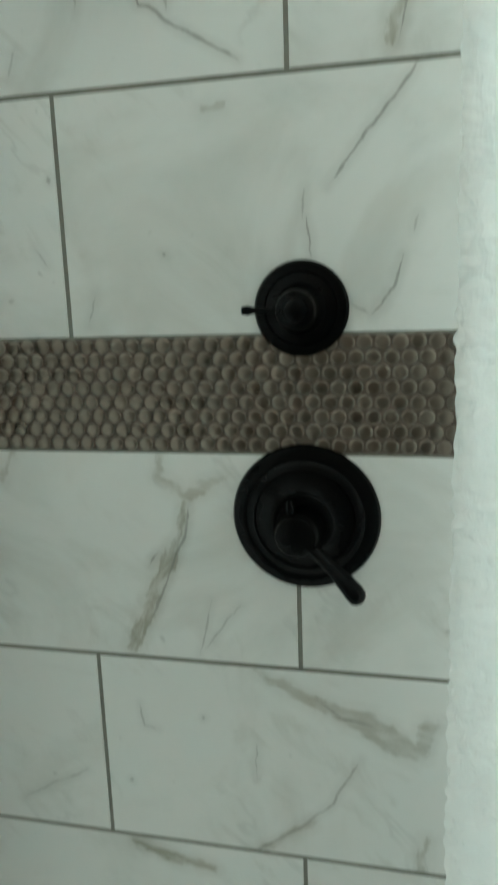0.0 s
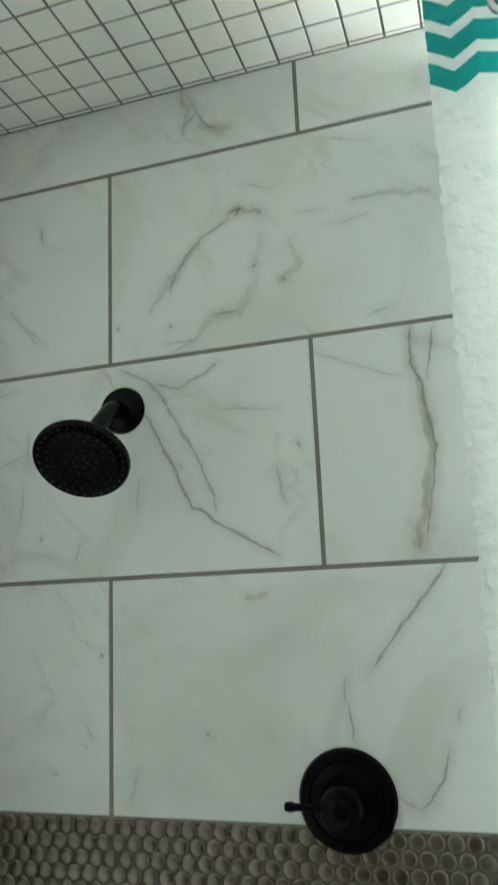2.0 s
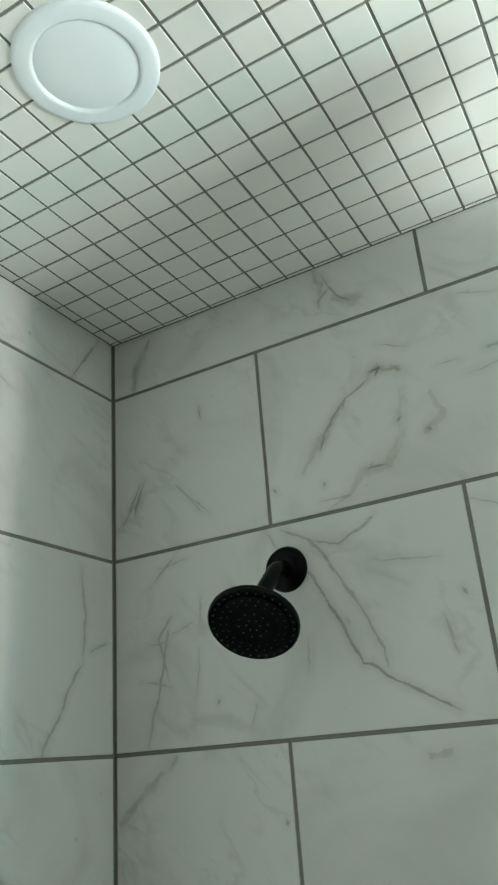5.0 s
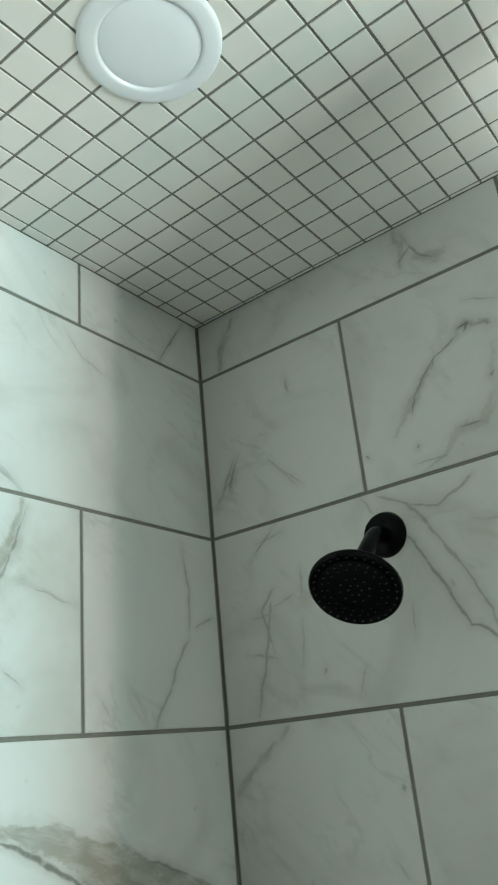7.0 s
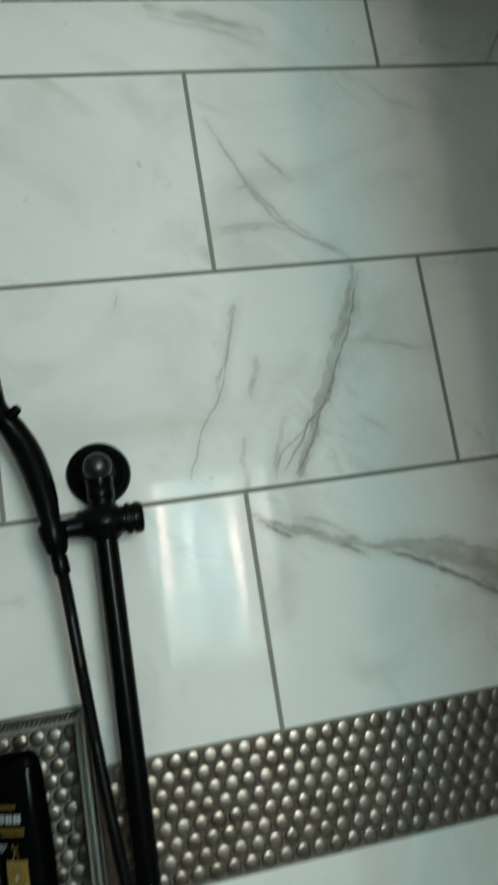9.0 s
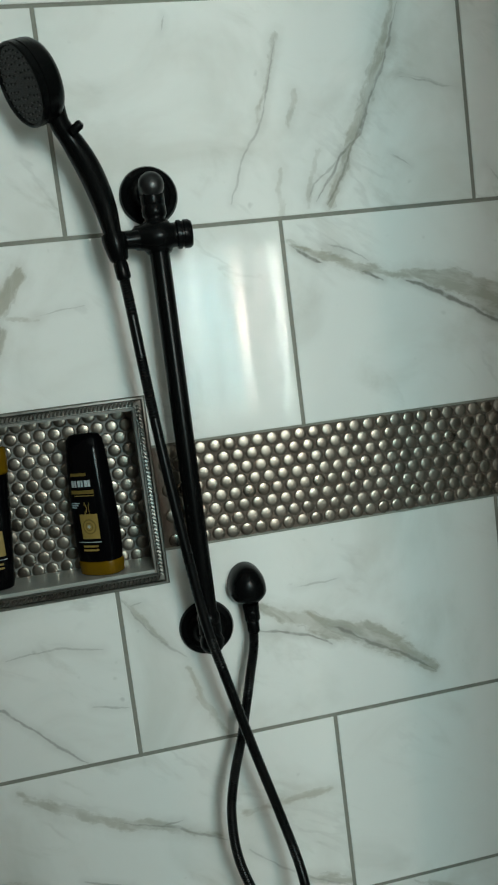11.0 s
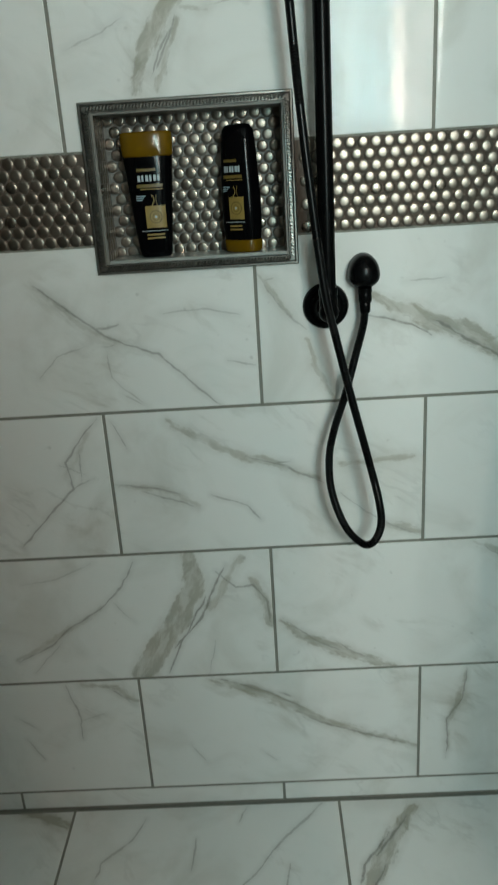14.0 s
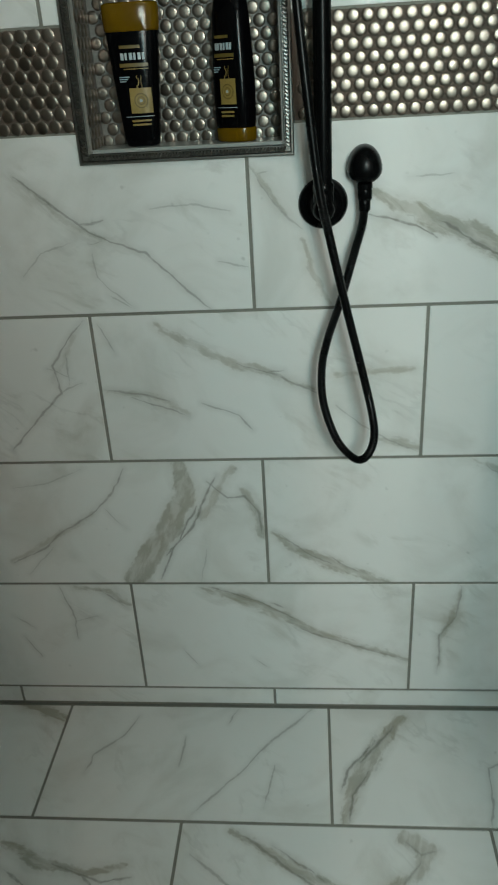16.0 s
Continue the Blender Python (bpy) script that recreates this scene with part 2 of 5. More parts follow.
wash("B", 0.70, (0.514, 0.644, 6.3), (0.465, 0.623, 10.0), (0.401, 0.573, 11.7))
vein("B", 0.9, 0.50, (0.489, 0.631), (0.439, 0.592), (0.400, 0.563))
wash("B", 0.90, (1.367, 0.334, 6.8), (1.291, 0.324, 7.3), (1.250, 0.288, 8.7))
vein("B", 1.0, 0.50, (1.511, 0.193), (1.481, 0.131))
vein("B", 1.0, 0.50, (1.406, 0.336), (1.381, 0.246), (1.384, 0.187))
vein("B", 1.0, 0.50, (1.316, 0.329), (1.251, 0.277))
vein("B", 0.8, 0.35, (1.526, 0.253), (1.479, 0.217))
vein("B", 0.8, 0.35, (1.382, 0.237), (1.327, 0.251))
wash("B", 0.90, (1.082, 0.336, 5.8), (0.994, 0.302, 14.5), (0.905, 0.257, 15.0), (0.840, 0.209, 12.0), (0.734, 0.170, 9.3), (0.626, 0.130, 6.0))
vein("B", 1.1, 0.60, (1.057, 0.334), (0.943, 0.289), (0.879, 0.245))
vein("B", 1.1, 0.60, (0.867, 0.219), (0.761, 0.175), (0.626, 0.126))
vein("B", 1.1, 0.60, (0.930, 0.293), (0.898, 0.278))
vein("B", 0.8, 0.35, (1.138, 0.157), (1.102, 0.102))
vein("B", 0.8, 0.35, (0.977, 0.131), (0.945, 0.103))
vein("B", 1.1, 0.60, (0.518, 0.338), (0.525, 0.251), (0.555, 0.203), (0.556, 0.091))
wash("B", 0.70, (0.520, 0.330, 4.4), (0.531, 0.246, 10.2), (0.555, 0.194, 9.3), (0.554, 0.109, 4.5))
wash("F", 1.00, (1.581, -0.004, 6.9), (1.505, 0.015, 15.6), (1.434, 0.048, 14.6))
vein("F", 1.3, 0.50, (1.256, 0.036), (1.281, 0.097), (1.338, 0.153), (1.348, 0.200))
vein("F", 1.3, 0.50, (0.846, 0.011), (0.938, 0.105), (1.009, 0.200), (1.104, 0.306))
vein("F", 1.3, 0.50, (0.926, 0.172), (0.947, 0.278))
vein("F", 1.3, 0.50, (1.020, 0.011), (1.040, 0.056))
vein("F", 1.3, 0.50, (1.133, 0.095), (1.139, 0.178))
wash("F", 1.00, (0.640, 0.035, 16.1), (0.692, 0.109, 21.1), (0.738, 0.181, 23.3), (0.758, 0.227, 17.6), (0.779, 0.306, 11.8))
vein("F", 1.5, 0.75, (0.657, 0.058), (0.714, 0.125), (0.737, 0.157))
vein("F", 1.5, 0.75, (0.721, 0.182), (0.760, 0.242), (0.769, 0.307))
vein("F", 1.5, 0.75, (0.704, 0.100), (0.766, 0.180), (0.784, 0.234))
vein("F", 1.2, 0.55, (0.396, 0.141), (0.469, 0.170), (0.473, 0.255), (0.489, 0.305))
wash("F", 1.00, (1.007, 0.331, 7.8), (0.925, 0.380, 13.8), (0.848, 0.427, 13.8), (0.784, 0.456, 11.5), (0.745, 0.495, 16.1))
vein("F", 1.5, 0.60, (0.995, 0.334), (0.914, 0.390), (0.849, 0.439), (0.798, 0.487))
vein("F", 1.5, 0.60, (0.924, 0.361), (0.825, 0.428))
wash("F", 0.80, (0.664, 0.335, 17.6), (0.623, 0.363, 20.3), (0.649, 0.410, 12.6), (0.705, 0.445, 9.3))
vein("F", 1.3, 0.50, (0.666, 0.345), (0.636, 0.373), (0.600, 0.364))
vein("F", 1.3, 0.50, (1.086, 0.387), (1.004, 0.445), (0.954, 0.459))
vein("F", 1.3, 0.50, (0.639, 0.386), (0.683, 0.446))
wash("F", 1.00, (1.472, 0.371, 7.7), (1.393, 0.406, 15.2), (1.285, 0.432, 11.6), (1.209, 0.413, 8.5))
vein("F", 1.5, 0.60, (1.456, 0.428), (1.364, 0.478))
vein("F", 1.5, 0.60, (1.357, 0.413), (1.249, 0.447), (1.195, 0.435))
vein("F", 1.5, 0.60, (1.297, 0.428), (1.264, 0.459))
wash("B", 1.00, (1.003, 1.701, 10.2), (1.036, 1.661, 17.1), (1.070, 1.617, 17.1), (1.097, 1.572, 13.6), (1.113, 1.521, 10.2))
wash("B", 0.90, (1.035, 1.619, 5.1), (1.056, 1.578, 7.7), (1.078, 1.519, 6.8))
vein("B", 1.1, 0.60, (1.066, 1.587), (1.085, 1.537))
vein("B", 1.1, 0.60, (1.039, 1.628), (1.065, 1.570), (1.075, 1.553))
vein("B", 1.1, 0.60, (1.054, 1.603), (1.071, 1.574))
wash("B", 0.60, (1.025, 1.639, 5.1), (0.987, 1.636, 3.4))
vein("B", 0.8, 0.35, (1.223, 1.587), (1.161, 1.609), (1.125, 1.628))
vein("B", 0.8, 0.35, (0.987, 1.637), (0.917, 1.646))
wash("B", 0.90, (0.406, 2.042, 7.2), (0.432, 1.971, 10.4), (0.464, 1.906, 10.9), (0.502, 1.832, 11.1), (0.535, 1.758, 8.2))
vein("B", 1.1, 0.65, (0.400, 2.039), (0.427, 1.962), (0.461, 1.897), (0.492, 1.839), (0.517, 1.790), (0.540, 1.754))
vein("B", 1.1, 0.65, (0.447, 1.930), (0.480, 1.855), (0.512, 1.824), (0.557, 1.760))
vein("B", 0.9, 0.45, (0.512, 1.824), (0.558, 1.787), (0.570, 1.762))
vein("B", 0.9, 0.45, (0.593, 1.996), (0.618, 1.914), (0.633, 1.877), (0.666, 1.825), (0.684, 1.768))
vein("B", 0.9, 0.45, (0.435, 1.826), (0.402, 1.801))
vein("B", 0.9, 0.45, (0.406, 1.934), (0.316, 1.912))
vein("B", 0.9, 0.45, (0.750, 2.036), (0.757, 2.016))
wash("B", 0.70, (0.592, 2.004, 6.0), (0.608, 1.955, 4.8), (0.632, 1.881, 3.2))
wash("B", 0.70, (0.573, 1.922, 5.4), (0.587, 1.872, 3.6))
wash("B", 0.60, (0.565, 1.796, 4.3), (0.570, 1.762, 3.4))
vein("B", 0.9, 0.45, (0.538, 2.193), (0.511, 2.132), (0.479, 2.109), (0.438, 2.084), (0.414, 2.064))
vein("B", 0.9, 0.45, (0.600, 2.123), (0.539, 2.126), (0.479, 2.111))
vein("B", 0.9, 0.45, (0.557, 2.182), (0.534, 2.189))
wash("B", 0.30, (1.014, 1.710, 6.4), (1.034, 1.663, 8.1), (1.049, 1.616, 7.3))
wash("B", 1.00, (0.608, 1.706, 3.0), (0.561, 1.685, 8.5), (0.506, 1.661, 9.9), (0.447, 1.641, 6.6), (0.408, 1.642, 11.2), (0.352, 1.625, 21.2), (0.277, 1.587, 30.6), (0.169, 1.548, 27.4), (0.068, 1.519, 14.0), (0.010, 1.498, 6.5))
vein("B", 1.6, 0.90, (0.600, 1.697), (0.581, 1.681), (0.558, 1.671))
vein("B", 1.6, 0.90, (0.499, 1.651), (0.465, 1.636))
vein("B", 1.6, 0.90, (0.433, 1.633), (0.371, 1.605), (0.323, 1.580), (0.283, 1.554), (0.214, 1.523))
vein("B", 1.0, 0.50, (0.546, 1.699), (0.512, 1.684), (0.483, 1.665))
vein("B", 1.0, 0.50, (0.202, 1.584), (0.125, 1.557), (0.025, 1.510))
vein("B", 1.0, 0.50, (0.106, 1.547), (0.062, 1.521))
wash("B", 0.60, (0.655, 2.485, 7.4), (0.562, 2.462, 9.7), (0.485, 2.442, 6.4))
vein("B", 1.0, 0.40, (0.647, 2.467), (0.536, 2.437), (0.491, 2.414))
vein("B", 1.0, 0.40, (0.592, 2.481), (0.499, 2.438))
vein("B", 0.9, 0.30, (0.336, 2.354), (0.297, 2.315), (0.244, 2.300))
vein("B", 0.9, 0.30, (0.601, 2.117), (0.546, 2.124), (0.492, 2.122))
vein("B", 0.9, 0.30, (0.405, 1.939), (0.306, 1.909))
vein("B", 0.9, 0.30, (0.436, 1.823), (0.416, 1.812))
vein("B", 0.9, 0.30, (0.603, 2.330), (0.557, 2.303))
wash("B", 0.45, (0.609, 1.811, 3.9), (0.613, 1.749, 4.6))
wash("B", 0.45, (0.545, 1.835, 4.2), (0.564, 1.796, 4.2), (0.572, 1.752, 3.3))
wash("A", 0.80, (0.434, 1.268, 7.7), (0.429, 1.233, 7.7), (0.463, 1.209, 8.8), (0.521, 1.235, 9.6))
wash("A", 1.00, (0.467, 1.201, 6.8), (0.454, 1.151, 6.4), (0.429, 1.108, 12.7), (0.407, 1.054, 11.9), (0.371, 0.976, 13.3))
vein("A", 1.0, 0.65, (0.471, 1.201), (0.459, 1.143), (0.435, 1.091), (0.400, 1.010))
vein("A", 1.0, 0.65, (0.420, 1.124), (0.406, 1.106))
wash("A", 0.80, (0.558, 0.950, 4.5), (0.595, 0.935, 9.4), (0.659, 0.904, 11.9), (0.714, 0.886, 18.8), (0.746, 0.860, 20.5), (0.784, 0.847, 15.1), (0.803, 0.888, 11.9))
vein("A", 1.0, 0.50, (0.706, 0.829), (0.665, 0.754), (0.606, 0.694), (0.535, 0.648))
vein("A", 1.0, 0.50, (0.643, 0.915), (0.683, 0.889), (0.722, 0.880))
wash("A", 0.70, (0.631, 0.712, 7.2), (0.579, 0.670, 8.6), (0.535, 0.646, 3.8))
wash("A", 1.00, (0.351, 0.640, 4.0), (0.416, 0.621, 12.1), (0.480, 0.611, 7.6))
wash("A", 0.80, (0.798, 0.708, 6.8), (0.783, 0.640, 12.8))
vein("A", 1.0, 0.65, (0.781, 1.743), (0.749, 1.703), (0.717, 1.666), (0.669, 1.608))
vein("A", 1.0, 0.65, (0.641, 1.573), (0.647, 1.525))
vein("A", 1.0, 0.65, (0.760, 1.521), (0.750, 1.484), (0.720, 1.452))
vein("A", 0.8, 0.40, (0.641, 1.606), (0.637, 1.570))
vein("A", 0.8, 0.40, (0.720, 1.452), (0.695, 1.469))
vein("A", 0.8, 0.40, (0.777, 1.569), (0.773, 1.550))
vein("A", 0.8, 0.40, (0.496, 1.056), (0.475, 0.967))
vein("A", 0.8, 0.40, (0.538, 1.054), (0.484, 0.981))
vein("A", 0.8, 0.40, (0.378, 0.884), (0.380, 0.847), (0.402, 0.844))
vein("A", 0.8, 0.40, (0.554, 0.833), (0.552, 0.777))
vein("A", 0.8, 0.40, (0.284, 0.758), (0.224, 0.730), (0.160, 0.690))
vein("A", 0.8, 0.40, (0.270, 1.552), (0.289, 1.529))
vein("A", 0.8, 0.40, (0.356, 1.490), (0.344, 1.448))
wash("A", 0.60, (0.513, 1.707, 3.5), (0.542, 1.712, 3.9))
wash("A", 0.70, (0.205, 1.269, 4.3), (0.186, 1.226, 7.2))
vein("A", 1.8, 0.60, (0.453, 1.536), (0.459, 1.532))
vein("A", 1.8, 0.60, (0.301, 1.639), (0.302, 1.634))
vein("A", 1.8, 0.60, (0.352, 0.751), (0.354, 0.748))
vein("A", 1.8, 0.60, (0.479, 0.871), (0.476, 0.866))
wash("A", 1.00, (0.506, 2.261, 4.6), (0.525, 2.273, 7.7), (0.556, 2.259, 4.6))
vein("A", 1.6, 0.85, (0.513, 2.270), (0.528, 2.272), (0.522, 2.262))
vein("A", 1.0, 0.60, (0.511, 2.260), (0.469, 2.238), (0.440, 2.210), (0.421, 2.185), (0.414, 2.159))
vein("A", 1.0, 0.60, (0.469, 2.238), (0.459, 2.221))
wash("A", 0.50, (0.459, 2.226, 5.5), (0.426, 2.189, 8.6), (0.402, 2.165, 9.0), (0.380, 2.132, 5.5))
wash("A", 0.40, (0.556, 2.221, 6.7), (0.545, 2.150, 6.3), (0.518, 2.109, 10.9), (0.479, 2.107, 8.6), (0.442, 2.073, 5.4))
wash("A", 0.45, (0.601, 2.203, 4.3), (0.612, 2.174, 6.0), (0.585, 2.147, 5.2))
vein("A", 1.5, 0.60, (0.548, 2.181), (0.543, 2.173))
vein("A", 1.5, 0.60, (0.414, 2.106), (0.415, 2.101))
vein("A", 1.5, 0.60, (0.483, 2.115), (0.519, 2.111))
vein("A", 1.5, 0.60, (0.585, 2.153), (0.593, 2.148))
vein("A", 1.5, 0.60, (0.324, 2.118), (0.331, 2.110))
vein("A", 0.9, 0.40, (0.406, 2.078), (0.451, 2.076), (0.415, 2.062))
vein("A", 0.9, 0.40, (0.659, 2.356), (0.725, 2.335))
vein("A", 0.9, 0.40, (0.689, 2.249), (0.751, 2.252))
vein("A", 0.9, 0.40, (0.706, 2.077), (0.735, 2.086))
vein("A", 0.9, 0.40, (0.531, 2.312), (0.575, 2.293))
vein("A", 0.9, 0.40, (0.657, 2.219), (0.716, 2.225))
vein("A", 0.9, 0.40, (0.617, 2.246), (0.651, 2.244))
wash("A", 0.50, (0.693, 2.248, 3.4), (0.751, 2.252, 6.0), (0.802, 2.245, 4.1))
wash("A", 0.60, (0.440, 2.490, 4.3), (0.450, 2.455, 6.4), (0.441, 2.420, 4.3))
vein("A", 1.1, 0.55, (0.452, 2.476), (0.474, 2.426), (0.502, 2.405))
vein("A", 1.1, 0.55, (0.464, 2.446), (0.439, 2.426))
wash("A", 0.50, (0.469, 2.424, 7.7), (0.502, 2.405, 11.7), (0.521, 2.416, 6.1))
wash("A", 0.85, (0.757, 2.054, 2.3), (0.757, 1.998, 4.5), (0.767, 1.950, 8.3), (0.771, 1.890, 7.5), (0.762, 1.833, 8.4), (0.744, 1.765, 8.4))
vein("A", 1.1, 0.65, (0.756, 2.059), (0.753, 1.999), (0.764, 1.970), (0.776, 1.886), (0.769, 1.832), (0.755, 1.761))
vein("A", 1.1, 0.65, (0.790, 2.057), (0.772, 1.977))
vein("A", 0.8, 0.35, (0.623, 2.033), (0.681, 2.009), (0.740, 1.985))
vein("A", 0.8, 0.35, (0.189, 2.314), (0.200, 2.291))
vein("A", 0.8, 0.35, (0.138, 2.171), (0.182, 2.116))
wash("A", 0.80, (0.086, 2.477, 5.4), (0.059, 2.424, 9.3), (0.049, 2.382, 5.1))
wash("A", 0.70, (0.119, 1.730, 5.7), (0.064, 1.689, 9.0), (0.011, 1.644, 6.7))
vein("A", 0.9, 0.40, (0.063, 2.187), (0.056, 2.162), (0.005, 2.105))
vein("A", 0.9, 0.40, (0.136, 2.170), (0.190, 2.106))
vein("A", 0.9, 0.40, (0.095, 2.027), (0.153, 2.036))


def marble(name, wall, box):
    """Glossy white porcelain: torn beige washes, thin dark veins along their own lines, faint clouds."""
    m, n, links, bsdf = nodes_of(name)

    def calc(op, a, b=0.0, clamp=False):
        return math_node(n, links, op, a, b, clamp)

    def vec(op, a, b):
        return put(n, links, "VectorMath", {0: a, 1: b}, op=op).outputs

    def ramp(value, x0, x1, y0=0.0, y1=1.0):
        return put(n, links, "MapRange", {0: value, 1: x0, 2: x1, 3: y0, 4: y1}, interp="SMOOTHSTEP").outputs[0]

    def noise(where, scale, detail, rough=0.5, twist=0.0, out=0):
        return put(n, links, "TexNoise", {"Vector": where, "Scale": scale, "Detail": detail, "Roughness": rough, "Distortion": twist}).outputs[out]

    def inside(places):
        us, vs = [p[0] for p in places], [p[1] for p in places]
        mid = ((max(us) + min(us)) / 2, (max(vs) + min(vs)) / 2)
        return box[0] - 0.01 < mid[0] < box[1] + 0.01 and box[2] - 0.01 < mid[1] < box[3] + 0.01

    pos = put(n, links, "NewGeometry").outputs["Position"]
    xyz = put(n, links, "SeparateXYZ", {0: pos}).outputs
    minus = calc("MULTIPLY", xyz[1], -1.0)
    run, height = {"A": (xyz[0], xyz[2]), "B": (minus, xyz[2]), "F": (minus, xyz[0])}[wall]
    flat = put(n, links, "CombineXYZ", {0: run, 1: height, 2: 0.0}).outputs[0]
    rnd = put(n, links, "ObjectInfo").outputs["Random"]
    own = vec("ADD", flat, put(n, links, "CombineXYZ", {2: calc("MULTIPLY", rnd, 37.0)}).outputs[0])[0]

    def sway(scale, detail, rough, size):
        w = vec("SUBTRACT", noise(flat, scale, detail, rough, out=1), (0.5, 0.5, 0.5))[0]
        return vec("MULTIPLY", w, (size, size, 0.0))[0]

    bent = vec("ADD", flat, sway(14.0, 2.0, 0.5, 0.012))[0]
    bent = vec("ADD", bent, sway(48.0, 3.0, 0.55, 0.0075))[0]
    torn = vec("ADD", flat, sway(24.0, 6.0, 0.68, 0.028))[0]
    patch = noise(flat, 27.0, 3.0)
    fray = noise(flat, 70.0, 4.0, 0.6)

    def nearest(where, a, b):
        """Distance from a place to the line from a to b, and how far along it that is."""
        ab = Vector((b[0] - a[0], b[1] - a[1], 0))
        rel = vec("SUBTRACT", where, (a[0], a[1], 0))[0]
        along = calc("ADD", vec("DOT_PRODUCT", rel, tuple(ab / max(ab.length_squared, 1e-6)))["Value"], 0.0, clamp=True)
        foot = put(n, links, "VectorMath", {0: tuple(ab), "Scale": along}, op="SCALE").outputs[0]
        return vec("DISTANCE", rel, foot)["Value"], along

    beige, dark = None, None
    for strength, places in WASHES[wall]:
        if not inside(places):
            continue
        depth, broad = None, max(p[2] for p in places)
        for a, b in zip(places, places[1:]):
            gap, along = nearest(torn, a, b)
            width = calc("ADD", calc("MULTIPLY", along, b[2] - a[2]), a[2])
            d = calc("SUBTRACT", width, gap)
            depth = d if depth is None else calc("MAXIMUM", depth, d)
        turn = math.atan2(places[-1][1] - places[0][1], places[-1][0] - places[0][0])
        grain = put(n, links, "VectorRotate", {"Vector": bent, "Angle": -turn}).outputs[0]
        grain = vec("MULTIPLY", grain, (1.0, 3.0, 1.0))[0]
        streak = noise(grain, 20.0, 5.0, 0.6, 0.4)
        depth = calc("ADD", depth, calc("MULTIPLY", calc("SUBTRACT", streak, 0.5), min(broad * 1.6, 0.022)))
        body = ramp(depth, -0.002, min(0.007, broad * 0.7), 0.0, 0.88 * strength)
        body = calc("MULTIPLY", body, ramp(streak, 0.34, 0.62, 0.55, 1.0))
        body = calc("MAXIMUM", body, ramp(depth, -0.018, 0.008, 0.0, 0.26 * strength))
        beige = body if beige is None else calc("MAXIMUM", beige, body)
        # a thin darker rim where the wash ends
        rim = calc("MULTIPLY", ramp(calc("ABSOLUTE", calc("SUBTRACT", depth, 0.0012)), 0.0019, 0.0, 0.0, 0.24 * strength), ramp(patch, 0.48, 0.62))
        dark = rim if dark is None else calc("MAXIMUM", dark, rim)
    for half, strength, places in VEINS[wall]:
        if not inside(places):
            continue
        near = None
        for index, (a, b) in enumerate(zip(places, places[1:])):
            gap, along = nearest(bent, a, b)
            if index == 0:
                gap = calc("ADD", gap, ramp(along, 0.0, 0.4, half * 1.2, 0.0))
            if index == len(places) - 2:
                gap = calc("ADD", gap, ramp(along, 0.6, 1.0, 0.0, half * 1.2))
            near = gap if near is None else calc("MINIMUM", near, gap)
        thick = ramp(patch, 0.34, 0.66, half * 1.5, half * 3.4)
        line = calc("SUBTRACT", 1.0, calc("DIVIDE", near, thick), clamp=True)
        line = calc("MULTIPLY", ramp(line, 0.0, 0.75), ramp(fray, 0.3, 0.55, strength * 0.42, strength * 0.74))
        halo = ramp(near, 0.015, 0.0, 0.0, 0.24 * strength)
        both = calc("ADD", line, halo)
        dark = both if dark is None else calc("MAXIMUM", dark, both)
    # faint clouds, hair veins and specks that every tile has
    cloud = ramp(noise(own, 4.5, 5.0, 0.55, 0.8), 0.46, 0.74, 0.0, 0.3)
    drift = put(n, links, "VectorRotate", {"Vector": own, "Angle": 0.75 if wall != "B" else -0.6}).outputs[0]
    drift = vec("MULTIPLY", drift, (1.8, 4.2, 1.0))[0]
    gate = noise(own, 6.0, 2.0)
    ridge = calc("ABSOLUTE", calc("SUBTRACT", noise(drift, 1.6, 5.0, 0.55, 0.3), 0.5))
    hair = calc("MULTIPLY", ramp(ridge, 0.02, 0.0, 0.0, 0.13), ramp(gate, 0.5, 0.66))
    hair = calc("ADD", hair, ramp(noise(own, 42.0, 1.0), 0.75, 0.86, 0.0, 0.3))
    blotch = calc("MULTIPLY", ramp(noise(drift, 3.2, 6.0, 0.62, 1.0), 0.52, 0.74, 0.0, 0.32), ramp(gate, 0.42, 0.6))
    soft = calc("ADD", cloud, blotch)
    beige = soft if beige is None else calc("ADD", beige, soft, clamp=True)
    dark = hair if dark is None else calc("ADD", dark, hair, clamp=True)
    warm = noise(own, 9.0, 2.0)
    stone = mix_colour(n, links, warm, (0.37, 0.38, 0.345, 1), (0.42, 0.375, 0.3, 1))
    line = mix_colour(n, links, warm, (0.17, 0.178, 0.17, 1), (0.23, 0.205, 0.175, 1))
    colour = mix_colour(n, links, beige, (0.77, 0.775, 0.755, 1), stone)
    colour = mix_colour(n, links, dark, colour, line)
    links.new(colour, bsdf.inputs["Base Color"])
    smear = noise(own, 11.0, 4.0)
    links.new(put(n, links, "MapRange", {0: smear, 1: 0.3, 2: 0.7, 3: 0.016, 4: 0.036}).outputs[0], bsdf.inputs["Roughness"])
    bump = put(n, links, "Bump", {"Height": noise(own, 6.0, 2.0), "Strength": 0.13, "Distance": 0.001})
    links.new(bump.outputs[0], bsdf.inputs["Normal"])
    bsdf.inputs["Specular IOR Level"].default_value = 0.105
    return m


